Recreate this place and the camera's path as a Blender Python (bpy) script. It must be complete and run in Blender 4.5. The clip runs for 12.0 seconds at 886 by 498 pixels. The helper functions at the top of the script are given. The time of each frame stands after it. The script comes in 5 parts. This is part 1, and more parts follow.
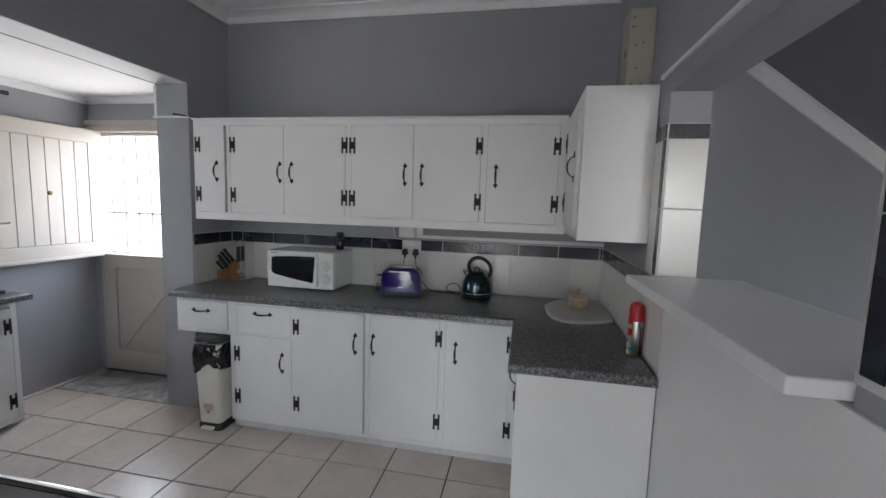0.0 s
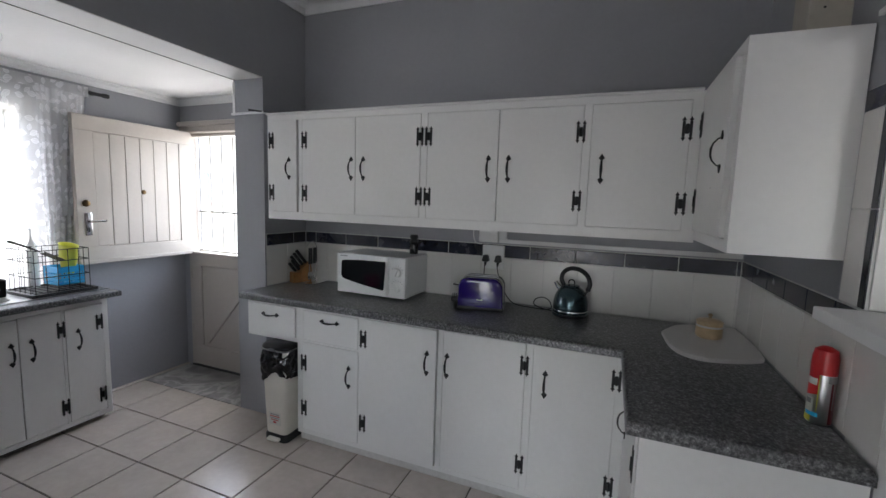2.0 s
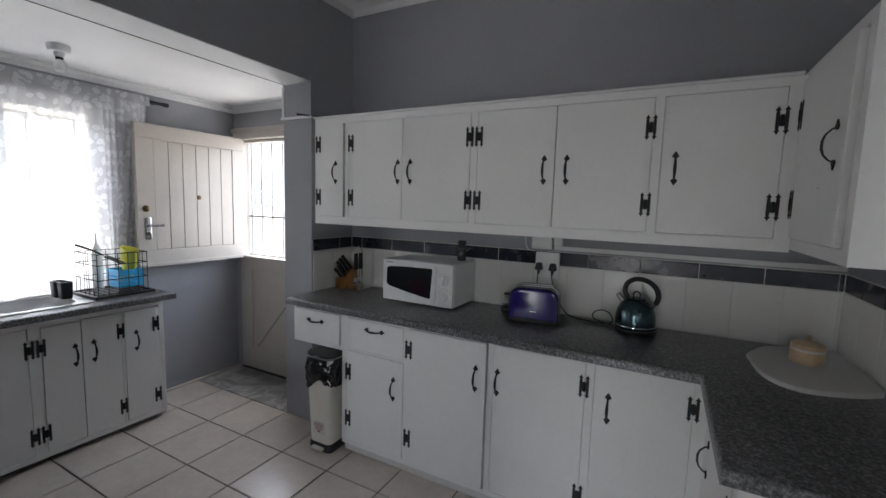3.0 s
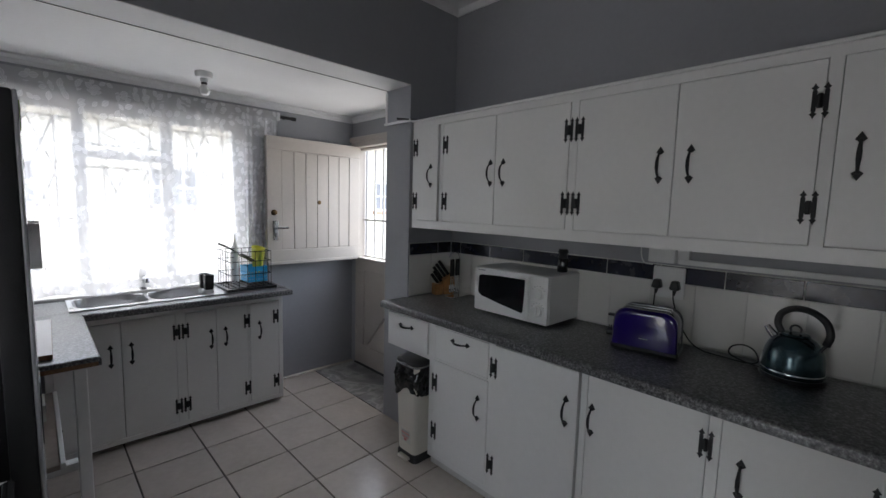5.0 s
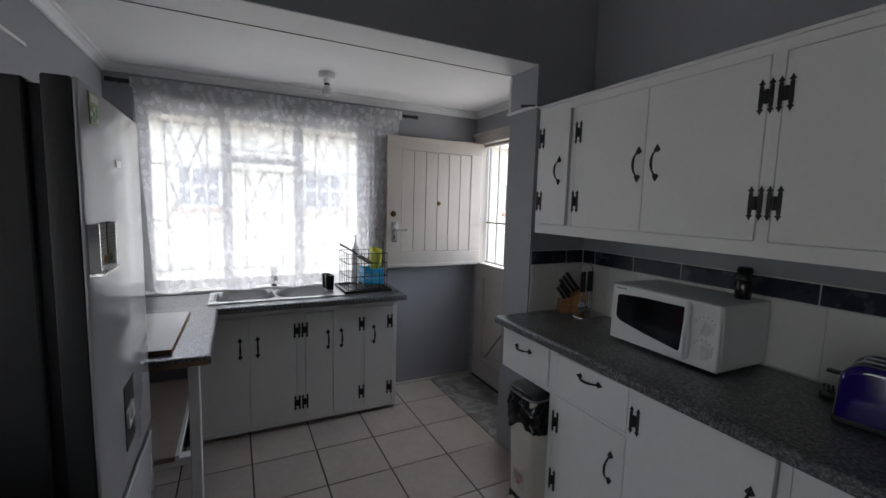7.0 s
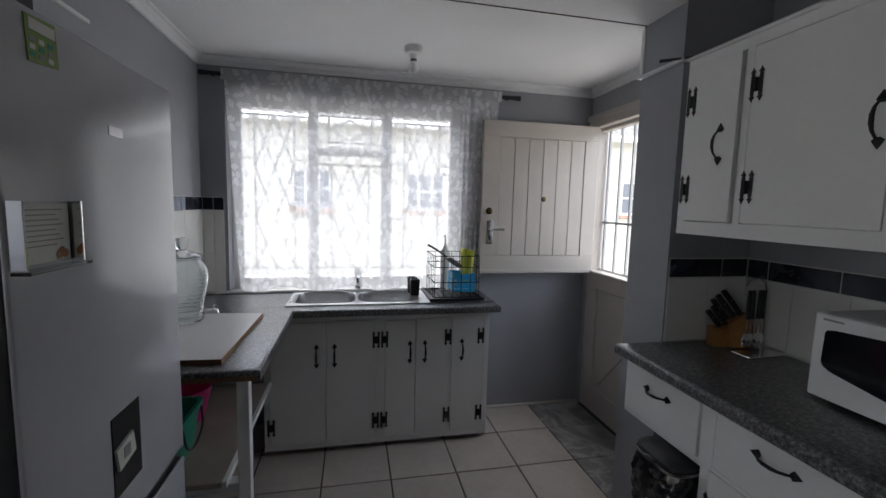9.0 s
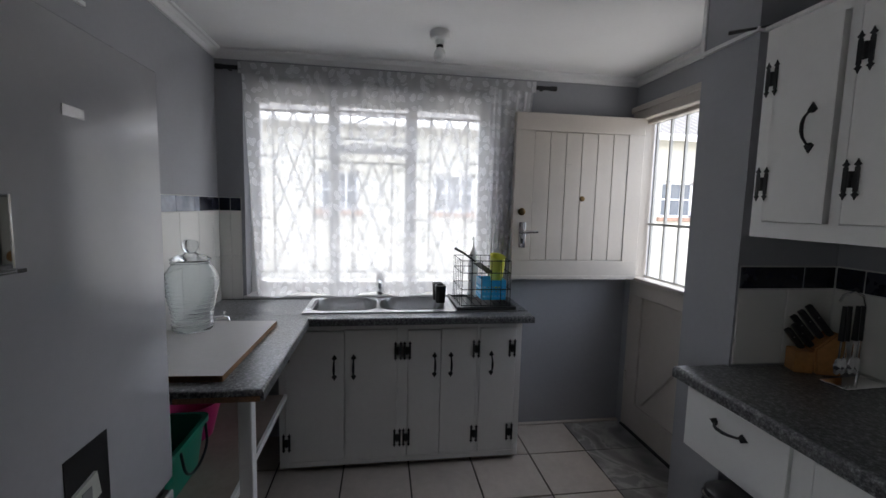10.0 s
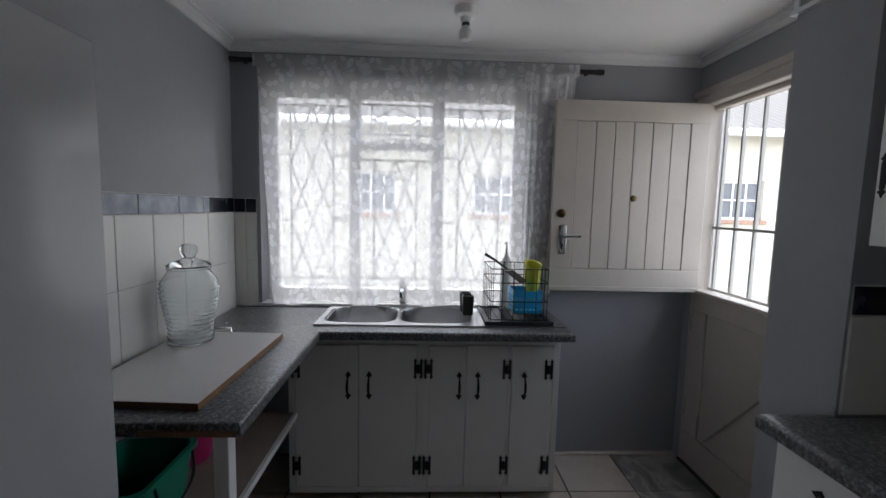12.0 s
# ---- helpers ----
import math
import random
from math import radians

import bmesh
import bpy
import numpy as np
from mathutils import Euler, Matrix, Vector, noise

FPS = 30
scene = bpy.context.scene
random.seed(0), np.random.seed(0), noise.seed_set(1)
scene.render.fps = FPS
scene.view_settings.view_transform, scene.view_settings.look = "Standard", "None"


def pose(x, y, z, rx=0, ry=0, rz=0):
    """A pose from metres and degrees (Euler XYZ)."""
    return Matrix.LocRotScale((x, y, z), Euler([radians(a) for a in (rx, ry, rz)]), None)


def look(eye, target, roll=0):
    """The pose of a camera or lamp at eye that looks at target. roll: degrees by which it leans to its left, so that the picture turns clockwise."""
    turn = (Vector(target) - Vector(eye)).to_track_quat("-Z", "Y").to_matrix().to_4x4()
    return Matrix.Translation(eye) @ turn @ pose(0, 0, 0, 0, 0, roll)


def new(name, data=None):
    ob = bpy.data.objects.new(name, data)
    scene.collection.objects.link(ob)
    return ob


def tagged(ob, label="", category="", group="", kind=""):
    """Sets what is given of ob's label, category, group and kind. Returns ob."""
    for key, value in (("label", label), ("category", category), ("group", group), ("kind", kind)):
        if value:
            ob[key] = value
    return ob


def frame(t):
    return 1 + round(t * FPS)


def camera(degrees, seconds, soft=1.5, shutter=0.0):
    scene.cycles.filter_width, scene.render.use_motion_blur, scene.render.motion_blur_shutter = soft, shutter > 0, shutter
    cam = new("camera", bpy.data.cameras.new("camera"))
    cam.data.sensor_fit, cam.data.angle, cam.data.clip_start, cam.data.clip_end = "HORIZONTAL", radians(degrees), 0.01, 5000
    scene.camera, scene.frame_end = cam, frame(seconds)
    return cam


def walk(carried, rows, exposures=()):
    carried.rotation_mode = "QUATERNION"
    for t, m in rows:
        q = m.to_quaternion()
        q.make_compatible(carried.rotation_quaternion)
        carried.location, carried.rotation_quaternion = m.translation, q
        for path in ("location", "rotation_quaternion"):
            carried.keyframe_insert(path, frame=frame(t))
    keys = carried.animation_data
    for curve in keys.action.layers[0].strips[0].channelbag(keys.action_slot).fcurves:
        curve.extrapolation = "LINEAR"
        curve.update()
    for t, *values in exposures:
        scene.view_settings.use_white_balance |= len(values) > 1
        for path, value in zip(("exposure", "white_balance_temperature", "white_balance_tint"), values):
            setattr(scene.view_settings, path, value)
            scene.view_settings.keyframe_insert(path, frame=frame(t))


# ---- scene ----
cam = camera(93.0, 12.0)
PATH = [
    (0, (0.015, 0.297, 1.559), (-0.36, 2.25, 1.343), 1.8),
    (0.5, (0.013, 0.38, 1.55), (-0.443, 2.315, 1.335), 1.8),
    (1, (0.005, 0.469, 1.54), (-0.554, 2.377, 1.325), 1.8),
    (1.5, (-0.036, 0.561, 1.542), (-0.681, 2.441, 1.321), 1.8),
    (2, (-0.102, 0.668, 1.546), (-0.838, 2.514, 1.324), 1.9),
    (2.5, (-0.158, 0.736, 1.544), (-0.98, 2.547, 1.329), 1.8),
    (3, (-0.184, 0.783, 1.545), (-1.112, 2.543, 1.336), 1.7),
    (5, (-0.117, 1.071, 1.547), (-1.539, 2.462, 1.342), 1.6),
    (5.5, (-0.153, 1.121, 1.546), (-1.659, 2.42, 1.335), 1.7),
    (6, (-0.214, 1.214, 1.552), (-1.812, 2.398, 1.339), 1.7),
    (6.5, (-0.287, 1.29, 1.549), (-1.974, 2.342, 1.336), 1.7),
    (7, (-0.358, 1.346, 1.543), (-2.138, 2.233, 1.33), 1.6),
    (7.5, (-0.445, 1.406, 1.529), (-2.286, 2.158, 1.313), 1.5),
    (9.5, (-0.869, 1.595, 1.48), (-2.829, 1.937, 1.276), 1.5),
    (10, (-0.965, 1.611, 1.475), (-2.934, 1.897, 1.274), 1.4),
    (10.5, (-1.039, 1.639, 1.473), (-3.015, 1.867, 1.27), 1.3),
    (11, (-1.114, 1.67, 1.472), (-3.096, 1.845, 1.272), 1.3),
    (11.5, (-1.172, 1.699, 1.471), (-3.158, 1.825, 1.274), 1.3),
    (12, (-1.217, 1.73, 1.471), (-3.206, 1.811, 1.275), 1.3),
]
EXPOSURES = [(0.0, 4.72), (2.5, 4.34), (5.0, 3.78), (7.5, 3.4), (9.5, 3.27), (12.0, 3.06)]
walk(cam, [(t, look(eye, target, roll)) for t, eye, target, roll in PATH], EXPOSURES)

# ---- world and daylight ----
world = bpy.data.worlds.new("sky")
scene.world = world
world.use_nodes = True
wn = world.node_tree.nodes
sky = wn.new("ShaderNodeTexSky")
sky.sky_type = "NISHITA"
sky.sun_disc = False
sky.sun_elevation = radians(78)
sky.sun_rotation = radians(239)
sky.air_density, sky.dust_density = 1.0, 3.0
wn["Background"].inputs["Strength"].default_value = 0.15
haze = wn.new("ShaderNodeHueSaturation")
haze.inputs["Saturation"].default_value = 0.42
world.node_tree.links.new(sky.outputs["Color"], haze.inputs["Color"])
world.node_tree.links.new(haze.outputs["Color"], wn["Background"].inputs["Color"])
sun_data = bpy.data.lights.new("sun", "SUN")
sun_data.energy, sun_data.angle, sun_data.color = 0.5, radians(25), (1.0, 0.98, 0.95)
sun = new("sun", sun_data)
sun.matrix_basis = look((-6.3, -3.8, 35), (0, 0, 0))
# lamps added for daylight in unseen living room openings behind the walk: a glazed door and an assumed window
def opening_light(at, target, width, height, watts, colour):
    data = bpy.data.lights.new("added_opening_daylight", "AREA")
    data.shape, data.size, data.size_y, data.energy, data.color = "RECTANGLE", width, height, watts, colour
    new("added_opening_daylight", data).matrix_basis = look(at, target)


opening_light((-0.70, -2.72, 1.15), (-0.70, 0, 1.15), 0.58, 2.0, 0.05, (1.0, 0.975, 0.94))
# assumed window, added to brighten the hatch room and the west cabinets
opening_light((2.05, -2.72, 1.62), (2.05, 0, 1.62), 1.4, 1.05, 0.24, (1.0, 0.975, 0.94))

# ---- materials ----
def material(name, colour, rough=0.5, metal=0.0, grain=0.06, scale=40.0, stain=0.05, stain_scale=2.5, bump=0.0, bump_scale=80.0, random_tint=0.0, coat=0.0):
    """Base colour varied at two scales (grain and stains), with relief and wear in the roughness."""
    m = bpy.data.materials.new(name)
    m.use_nodes = True
    n, l = m.node_tree.nodes, m.node_tree.links
    b = n["Principled BSDF"]
    b.inputs["Metallic"].default_value = metal
    b.inputs["Coat Weight"].default_value = coat
    pos = n.new("ShaderNodeNewGeometry")
    fine, wide = n.new("ShaderNodeTexNoise"), n.new("ShaderNodeTexNoise")
    fine.inputs["Scale"].default_value, fine.inputs["Detail"].default_value = scale, 4
    wide.inputs["Scale"].default_value, wide.inputs["Detail"].default_value = stain_scale, 5
    for t in (fine, wide):
        l.new(pos.outputs["Position"], t.inputs["Vector"])
    a = n.new("ShaderNodeMapRange")
    a.inputs[3].default_value, a.inputs[4].default_value = 1 - grain * 2, 1 + grain * 2
    c = n.new("ShaderNodeMapRange")
    c.inputs[3].default_value, c.inputs[4].default_value = 1 - stain * 2, 1 + stain * 2
    l.new(fine.outputs["Fac"], a.inputs[0])
    l.new(wide.outputs["Fac"], c.inputs[0])
    k = n.new("ShaderNodeMath")
    k.operation = "MULTIPLY"
    l.new(a.outputs[0], k.inputs[0])
    l.new(c.outputs[0], k.inputs[1])
    last = k.outputs[0]
    if random_tint:
        info, r, k2 = n.new("ShaderNodeObjectInfo"), n.new("ShaderNodeMapRange"), n.new("ShaderNodeMath")
        r.inputs[3].default_value, r.inputs[4].default_value = 1 - random_tint, 1 + random_tint
        k2.operation = "MULTIPLY"
        l.new(info.outputs["Random"], r.inputs[0])
        l.new(last, k2.inputs[0])
        l.new(r.outputs[0], k2.inputs[1])
        last = k2.outputs[0]
    mul = n.new("ShaderNodeVectorMath")
    mul.operation = "SCALE"
    mul.inputs[0].default_value = colour
    l.new(last, mul.inputs["Scale"])
    l.new(mul.outputs[0], b.inputs["Base Color"])
    rr = n.new("ShaderNodeMapRange")
    rr.inputs[3].default_value, rr.inputs[4].default_value = max(0.02, rough * 0.8), min(1, rough * 1.2)
    l.new(wide.outputs["Fac"], rr.inputs[0])
    l.new(rr.outputs[0], b.inputs["Roughness"])
    if bump:
        bt, bm_ = n.new("ShaderNodeTexNoise"), n.new("ShaderNodeBump")
        bt.inputs["Scale"].default_value, bt.inputs["Detail"].default_value = bump_scale, 3
        bm_.inputs["Strength"].default_value, bm_.inputs["Distance"].default_value = bump, 0.004
        l.new(pos.outputs["Position"], bt.inputs["Vector"])
        l.new(bt.outputs["Fac"], bm_.inputs["Height"])
        l.new(bm_.outputs["Normal"], b.inputs["Normal"])
    return m


def ramp_into(m, factor, stops):
    """A colour ramp on m's base colour, driven by the given output."""
    n, l = m.node_tree.nodes, m.node_tree.links
    r = n.new("ShaderNodeValToRGB")
    while len(r.color_ramp.elements) < len(stops):
        r.color_ramp.elements.new(0.5)
    for e, (p, c) in zip(r.color_ramp.elements, stops):
        e.position, e.color = p, (*c, 1)
    l.new(factor, r.inputs[0])
    l.new(r.outputs[0], n["Principled BSDF"].inputs["Base Color"])
    return r


WALL = material("grey_wall_paint", (0.303, 0.307, 0.326), 0.6, grain=0.02, stain=0.04, bump=0.12, bump_scale=60)
CEILING = material("white_ceiling_paint", (0.78, 0.78, 0.78), 0.7, grain=0.01, stain=0.03, bump=0.1)
WHITE = material("white_gloss_paint", (0.765, 0.76, 0.745), 0.38, grain=0.015, stain=0.035, bump=0.06, bump_scale=45)
# white-painted bars; the grey puts their backlit shade into the colour
BACKLITPAINT = material("backlit_bar_paint", (0.36, 0.355, 0.34), 0.5, grain=0.06, stain=0.12)
TRIM = material("white_trim_paint", (0.75, 0.75, 0.75), 0.45, grain=0.015, stain=0.04, bump=0.08)
DOORPAINT = material("cream_door_paint", (0.46, 0.42, 0.38), 0.42, grain=0.02, stain=0.06, bump=0.1, bump_scale=50)
FLOORTILE = material("beige_floor_tile", (0.485, 0.435, 0.39), 0.24, grain=0.05, scale=25, stain=0.07, stain_scale=5, bump=0.05, bump_scale=30, random_tint=0.05)
GROUT = material("dark_grout", (0.045, 0.038, 0.033), 0.9, grain=0.15, stain=0.2)
WALLGROUT = material("pale_grout", (0.60, 0.59, 0.57), 0.85, grain=0.08, stain=0.1)
WHITETILE = material("white_wall_tile", (0.70, 0.685, 0.655), 0.22, grain=0.01, stain=0.03, random_tint=0.02)
GREYTILE = material("grey_blue_marbled_tile", (0.30, 0.33, 0.40), 0.2, grain=0.2, scale=18, stain=0.3, stain_scale=9, random_tint=0.25)
NAVY = material("navy_wall_tile", (0.013, 0.015, 0.028), 0.26, grain=0.25, scale=30, stain=0.35, stain_scale=9, random_tint=0.25)
MARBLE = material("grey_veined_marble", (0.25, 0.25, 0.25), 0.3)
IRON = material("black_wrought_iron", (0.009, 0.009, 0.010), 0.62, grain=0.2, scale=120, bump=0.2)
BLACK = material("black_plastic", (0.014, 0.014, 0.015), 0.35, grain=0.1)
STEEL = material("brushed_steel", (0.47, 0.47, 0.475), 0.30, metal=1.0, grain=0.05, scale=90, stain=0.08, stain_scale=6)
CHROME = material("chrome", (0.8, 0.8, 0.8), 0.1, metal=1.0, grain=0.01)
PRINTGREY = material("grey_print", (0.30, 0.29, 0.27), 0.8)
DARKBRASS = material("dark_bronze", (0.10, 0.065, 0.03), 0.35, metal=1.0, grain=0.2)
BRASS = material("worn_brass", (0.35, 0.25, 0.11), 0.3, metal=1.0, grain=0.15)
FRIDGE = material("silver_enamel", (0.46, 0.46, 0.485), 0.13, grain=0.015, stain=0.04)
FRIDGESIDE = material("dark_grey_enamel", (0.035, 0.035, 0.037), 0.5, grain=0.05, bump=0.1, bump_scale=200)
PURPLE = material("violet_enamel", (0.017, 0.006, 0.12), 0.10, grain=0.03, coat=0.25)
TEAL = material("teal_metallic_enamel", (0.05, 0.09, 0.105), 0.24, metal=0.75, grain=0.03, coat=0.4)
MICRO = material("white_appliance_plastic", (0.72, 0.72, 0.71), 0.4, grain=0.01, stain=0.03)
DARKGLASS = material("dark_glass", (0.012, 0.013, 0.015), 0.08, grain=0.05)
WOOD = material("honey_wood", (0.36, 0.17, 0.055), 0.45, grain=0.15, scale=60, stain=0.2, stain_scale=12)
CHIP = material("raw_chipboard", (0.21, 0.115, 0.06), 0.8, grain=0.3, scale=180, stain=0.2, stain_scale=20)
BOARD = material("white_melamine", (0.60, 0.575, 0.56), 0.4, grain=0.02, stain=0.05)
CREAM = material("cream_plastic", (0.66, 0.63, 0.56), 0.4, grain=0.02, stain=0.05)
CERAMIC = material("beige_ceramic", (0.53, 0.39, 0.24), 0.3, grain=0.08, stain=0.12, stain_scale=20)
RIMGREY = material("grey_plastic", (0.16, 0.16, 0.165), 0.4, grain=0.05)
BAG = material("black_bin_liner", (0.010, 0.010, 0.011), 0.17, grain=0.1, bump=0.6, bump_scale=35)
RED = material("red_plastic", (0.50, 0.018, 0.022), 0.3, grain=0.03)
DEEPRED = material("dark_red_print", (0.11, 0.012, 0.016), 0.3, grain=0.05)
GREEN = material("green_plastic", (0.010, 0.22, 0.14), 0.35, grain=0.03)
PINK = material("magenta_plastic", (0.55, 0.02, 0.16), 0.4, grain=0.03)
BLUE = material("sky_blue_plastic", (0.03, 0.42, 0.78), 0.35, grain=0.03)
YELLOW = material("lime_yellow_plastic", (0.62, 0.60, 0.08), 0.45, grain=0.05)
PAPER = material("white_paper", (0.58, 0.58, 0.53), 0.7, grain=0.02)
LIME = material("lime_green_print", (0.17, 0.27, 0.05), 0.4, grain=0.15, scale=60)
INK = material("grey_ink", (0.25, 0.25, 0.25), 0.7)
REDINK = material("red_ink", (0.45, 0.05, 0.06), 0.6)
BEIGEMETAL = material("beige_enamelled_steel", (0.40, 0.37, 0.31), 0.45, grain=0.03, stain=0.06)
OUTWALL = material("cream_plaster", (0.46, 0.44, 0.38), 0.85, grain=0.05, stain=0.08, bump=0.3, bump_scale=30)
ROOF = material("grey_roof_sheet", (0.05, 0.05, 0.053), 0.7, grain=0.12, stain=0.25, stain_scale=1.5)
BRICK = material("red_brick", (0.30, 0.19, 0.14), 0.85, grain=0.15, stain=0.2, stain_scale=10)
CONCRETE = material("pale_concrete", (0.36, 0.35, 0.33), 0.9, grain=0.1, stain=0.2, stain_scale=0.8, bump=0.3)
FARGLASS = material("house_window_glass", (0.13, 0.14, 0.16), 0.12, grain=0.1, stain=0.3)
# tap chrome darkened in colour to read as a silhouette before the window
TAPMETAL = material("backlit_chrome", (0.42, 0.42, 0.43), 0.16, metal=1.0, grain=0.03)
BULB = material("milky_bulb_glass", (0.75, 0.75, 0.74), 0.2, grain=0.01)

SHELF = material("worn_brown_board", (0.30, 0.25, 0.21), 0.6, grain=0.08, stain=0.12, stain_scale=6)


def scuffed(m, colour, amount):
    """Short scuffs and chips of another colour on a painted surface."""
    n, l = m.node_tree.nodes, m.node_tree.links
    b = n["Principled BSDF"]
    old = b.inputs["Base Color"].links[0].from_socket
    g, mp, t, r, mix = n.new("ShaderNodeNewGeometry"), n.new("ShaderNodeMapping"), n.new("ShaderNodeTexNoise"), n.new("ShaderNodeMapRange"), n.new("ShaderNodeMix")
    mp.inputs["Scale"].default_value = (9, 9, 55)
    t.inputs["Scale"].default_value, t.inputs["Detail"].default_value = 1.3, 3
    r.inputs[1].default_value, r.inputs[2].default_value = amount, amount + 0.025
    mix.data_type = "RGBA"
    mix.inputs[7].default_value = (*colour, 1)
    l.new(g.outputs["Position"], mp.inputs["Vector"])
    l.new(mp.outputs[0], t.inputs["Vector"])
    l.new(t.outputs["Fac"], r.inputs[0])
    l.new(r.outputs[0], mix.inputs[0])
    l.new(old, mix.inputs[6])
    l.new(mix.outputs[2], b.inputs["Base Color"])


scuffed(WHITE, (0.42, 0.40, 0.38), 0.79)
scuffed(DOORPAINT, (0.36, 0.33, 0.30), 0.735)
# granite-look laminate: pale and black flecks on dark grey
GRANITE = material("grey_granite_laminate", (0.12, 0.12, 0.122), 0.34, coat=0.1)
_n = GRANITE.node_tree.nodes
_g, _v = _n.new("ShaderNodeNewGeometry"), _n.new("ShaderNodeTexNoise")
_v.inputs["Scale"].default_value, _v.inputs["Detail"].default_value, _v.inputs["Roughness"].default_value = 95, 5, 0.75
GRANITE.node_tree.links.new(_g.outputs["Position"], _v.inputs["Vector"])
ramp_into(GRANITE, _v.outputs["Fac"], [(0.36, (0.018, 0.018, 0.019)), (0.47, (0.075, 0.075, 0.077)), (0.56, (0.15, 0.15, 0.154)), (0.68, (0.34, 0.34, 0.34))])
# veined marble
_n = MARBLE.node_tree.nodes
_g, _v = _n.new("ShaderNodeNewGeometry"), _n.new("ShaderNodeTexNoise")
_v.inputs["Scale"].default_value, _v.inputs["Detail"].default_value, _v.inputs["Distortion"].default_value = 4.0, 6, 1.6
MARBLE.node_tree.links.new(_g.outputs["Position"], _v.inputs["Vector"])
ramp_into(MARBLE, _v.outputs["Fac"], [(0.3, (0.12, 0.12, 0.12)), (0.47, (0.22, 0.215, 0.21)), (0.56, (0.36, 0.35, 0.34)), (0.62, (0.20, 0.20, 0.20))])


def clear_glass(name, tint, rough=0.0):
    m = bpy.data.materials.new(name)
    m.use_nodes = True
    b = m.node_tree.nodes["Principled BSDF"]
    b.inputs["Base Color"].default_value = (*tint, 1)
    b.inputs["Transmission Weight"].default_value = 1.0
    b.inputs["Roughness"].default_value = rough
    b.inputs["IOR"].default_value = 1.45
    return m


def pane_glass():
    """A thin window pane: mostly see-through, with a faint mirror image."""
    m = bpy.data.materials.new("window_pane_glass")
    m.use_nodes = True
    n, l = m.node_tree.nodes, m.node_tree.links
    t, g, mix, f = n.new("ShaderNodeBsdfTransparent"), n.new("ShaderNodeBsdfGlossy"), n.new("ShaderNodeMixShader"), n.new("ShaderNodeFresnel")
    g.inputs["Roughness"].default_value = 0.02
    f.inputs["IOR"].default_value = 1.3
    l.new(f.outputs[0], mix.inputs[0])
    l.new(t.outputs[0], mix.inputs[1])
    l.new(g.outputs[0], mix.inputs[2])
    l.new(mix.outputs[0], n["Material Output"].inputs["Surface"])
    return m


def sheer(name, ground, leaf, glow):
    """Sheer woven voile; the sprigs of veined leaves are woven denser than the ground."""
    m = bpy.data.materials.new(name)
    m.use_nodes = True
    n, l = m.node_tree.nodes, m.node_tree.links

    def calc(op, a, b=None, c=None):
        k = n.new("ShaderNodeMath")
        k.operation = op
        for i, v in enumerate((a, b, c)):
            if isinstance(v, (int, float)):
                k.inputs[i].default_value = v
            elif v is not None:
                l.new(v, k.inputs[i])
        return k.outputs[0]

    def fade(v, a, b, to0, to1):
        r = n.new("ShaderNodeMapRange")
        r.inputs[1].default_value, r.inputs[2].default_value, r.inputs[3].default_value, r.inputs[4].default_value = a, b, to0, to1
        l.new(v, r.inputs[0])
        return r.outputs[0]

    uv = n.new("ShaderNodeTexCoord").outputs["UV"]
    body = edge = None
    for scale, shift, share_ in ((13.5, (0.0, 0.0, 0.0), 0.35), (17.0, (3.37, 1.71, 0.0), 0.45)):
        at, cell, local, turn, xyz, rgb = (n.new("ShaderNode" + k) for k in ("VectorMath", "TexVoronoi", "VectorMath", "VectorRotate", "SeparateXYZ", "SeparateColor"))
        at.operation, local.operation = "MULTIPLY_ADD", "SUBTRACT"
        at.inputs[1].default_value, at.inputs[2].default_value = (scale, scale, scale), shift
        l.new(uv, at.inputs[0])
        cell.voronoi_dimensions = "2D"
        cell.inputs["Scale"].default_value, cell.inputs["Randomness"].default_value = 1.0, 0.7
        l.new(at.outputs[0], cell.inputs["Vector"])
        l.new(at.outputs[0], local.inputs[0])
        l.new(cell.outputs["Position"], local.inputs[1])
        l.new(cell.outputs["Color"], rgb.inputs[0])
        turn.rotation_type = "Z_AXIS"
        l.new(local.outputs[0], turn.inputs["Vector"])
        l.new(calc("MULTIPLY", rgb.outputs[0], 6.283), turn.inputs["Angle"])
        l.new(turn.outputs[0], xyz.inputs[0])
        along, across = xyz.outputs[0], calc("ABSOLUTE", xyz.outputs[1])
        e = calc("ADD", calc("DIVIDE", across, 0.25), calc("POWER", calc("DIVIDE", calc("ABSOLUTE", along), 0.40), 2.0))
        there = calc("GREATER_THAN", rgb.outputs[1], share_)
        inside = calc("MULTIPLY", fade(e, 0.92, 1.0, 1.0, 0.0), there)
        rim = calc("MULTIPLY", inside, calc("MAXIMUM", fade(e, 0.66, 0.8, 0.0, 1.0), fade(across, 0.012, 0.03, 1.0, 0.0)))
        stalk = calc("MULTIPLY", calc("MULTIPLY", fade(across, 0.012, 0.022, 1.0, 0.0), calc("GREATER_THAN", along, 0.3)), there)
        rim = calc("MAXIMUM", rim, stalk)
        body = inside if body is None else calc("MAXIMUM", body, inside)
        edge = rim if edge is None else calc("MAXIMUM", edge, rim)
    cover = calc("ADD", calc("MULTIPLY_ADD", body, (leaf - ground) * 0.55, ground), calc("MULTIPLY", edge, (leaf - ground) * 0.45))
    d, tl, tr = n.new("ShaderNodeBsdfDiffuse"), n.new("ShaderNodeBsdfTranslucent"), n.new("ShaderNodeBsdfTransparent")
    cloth_, mix = n.new("ShaderNodeMixShader"), n.new("ShaderNodeMixShader")
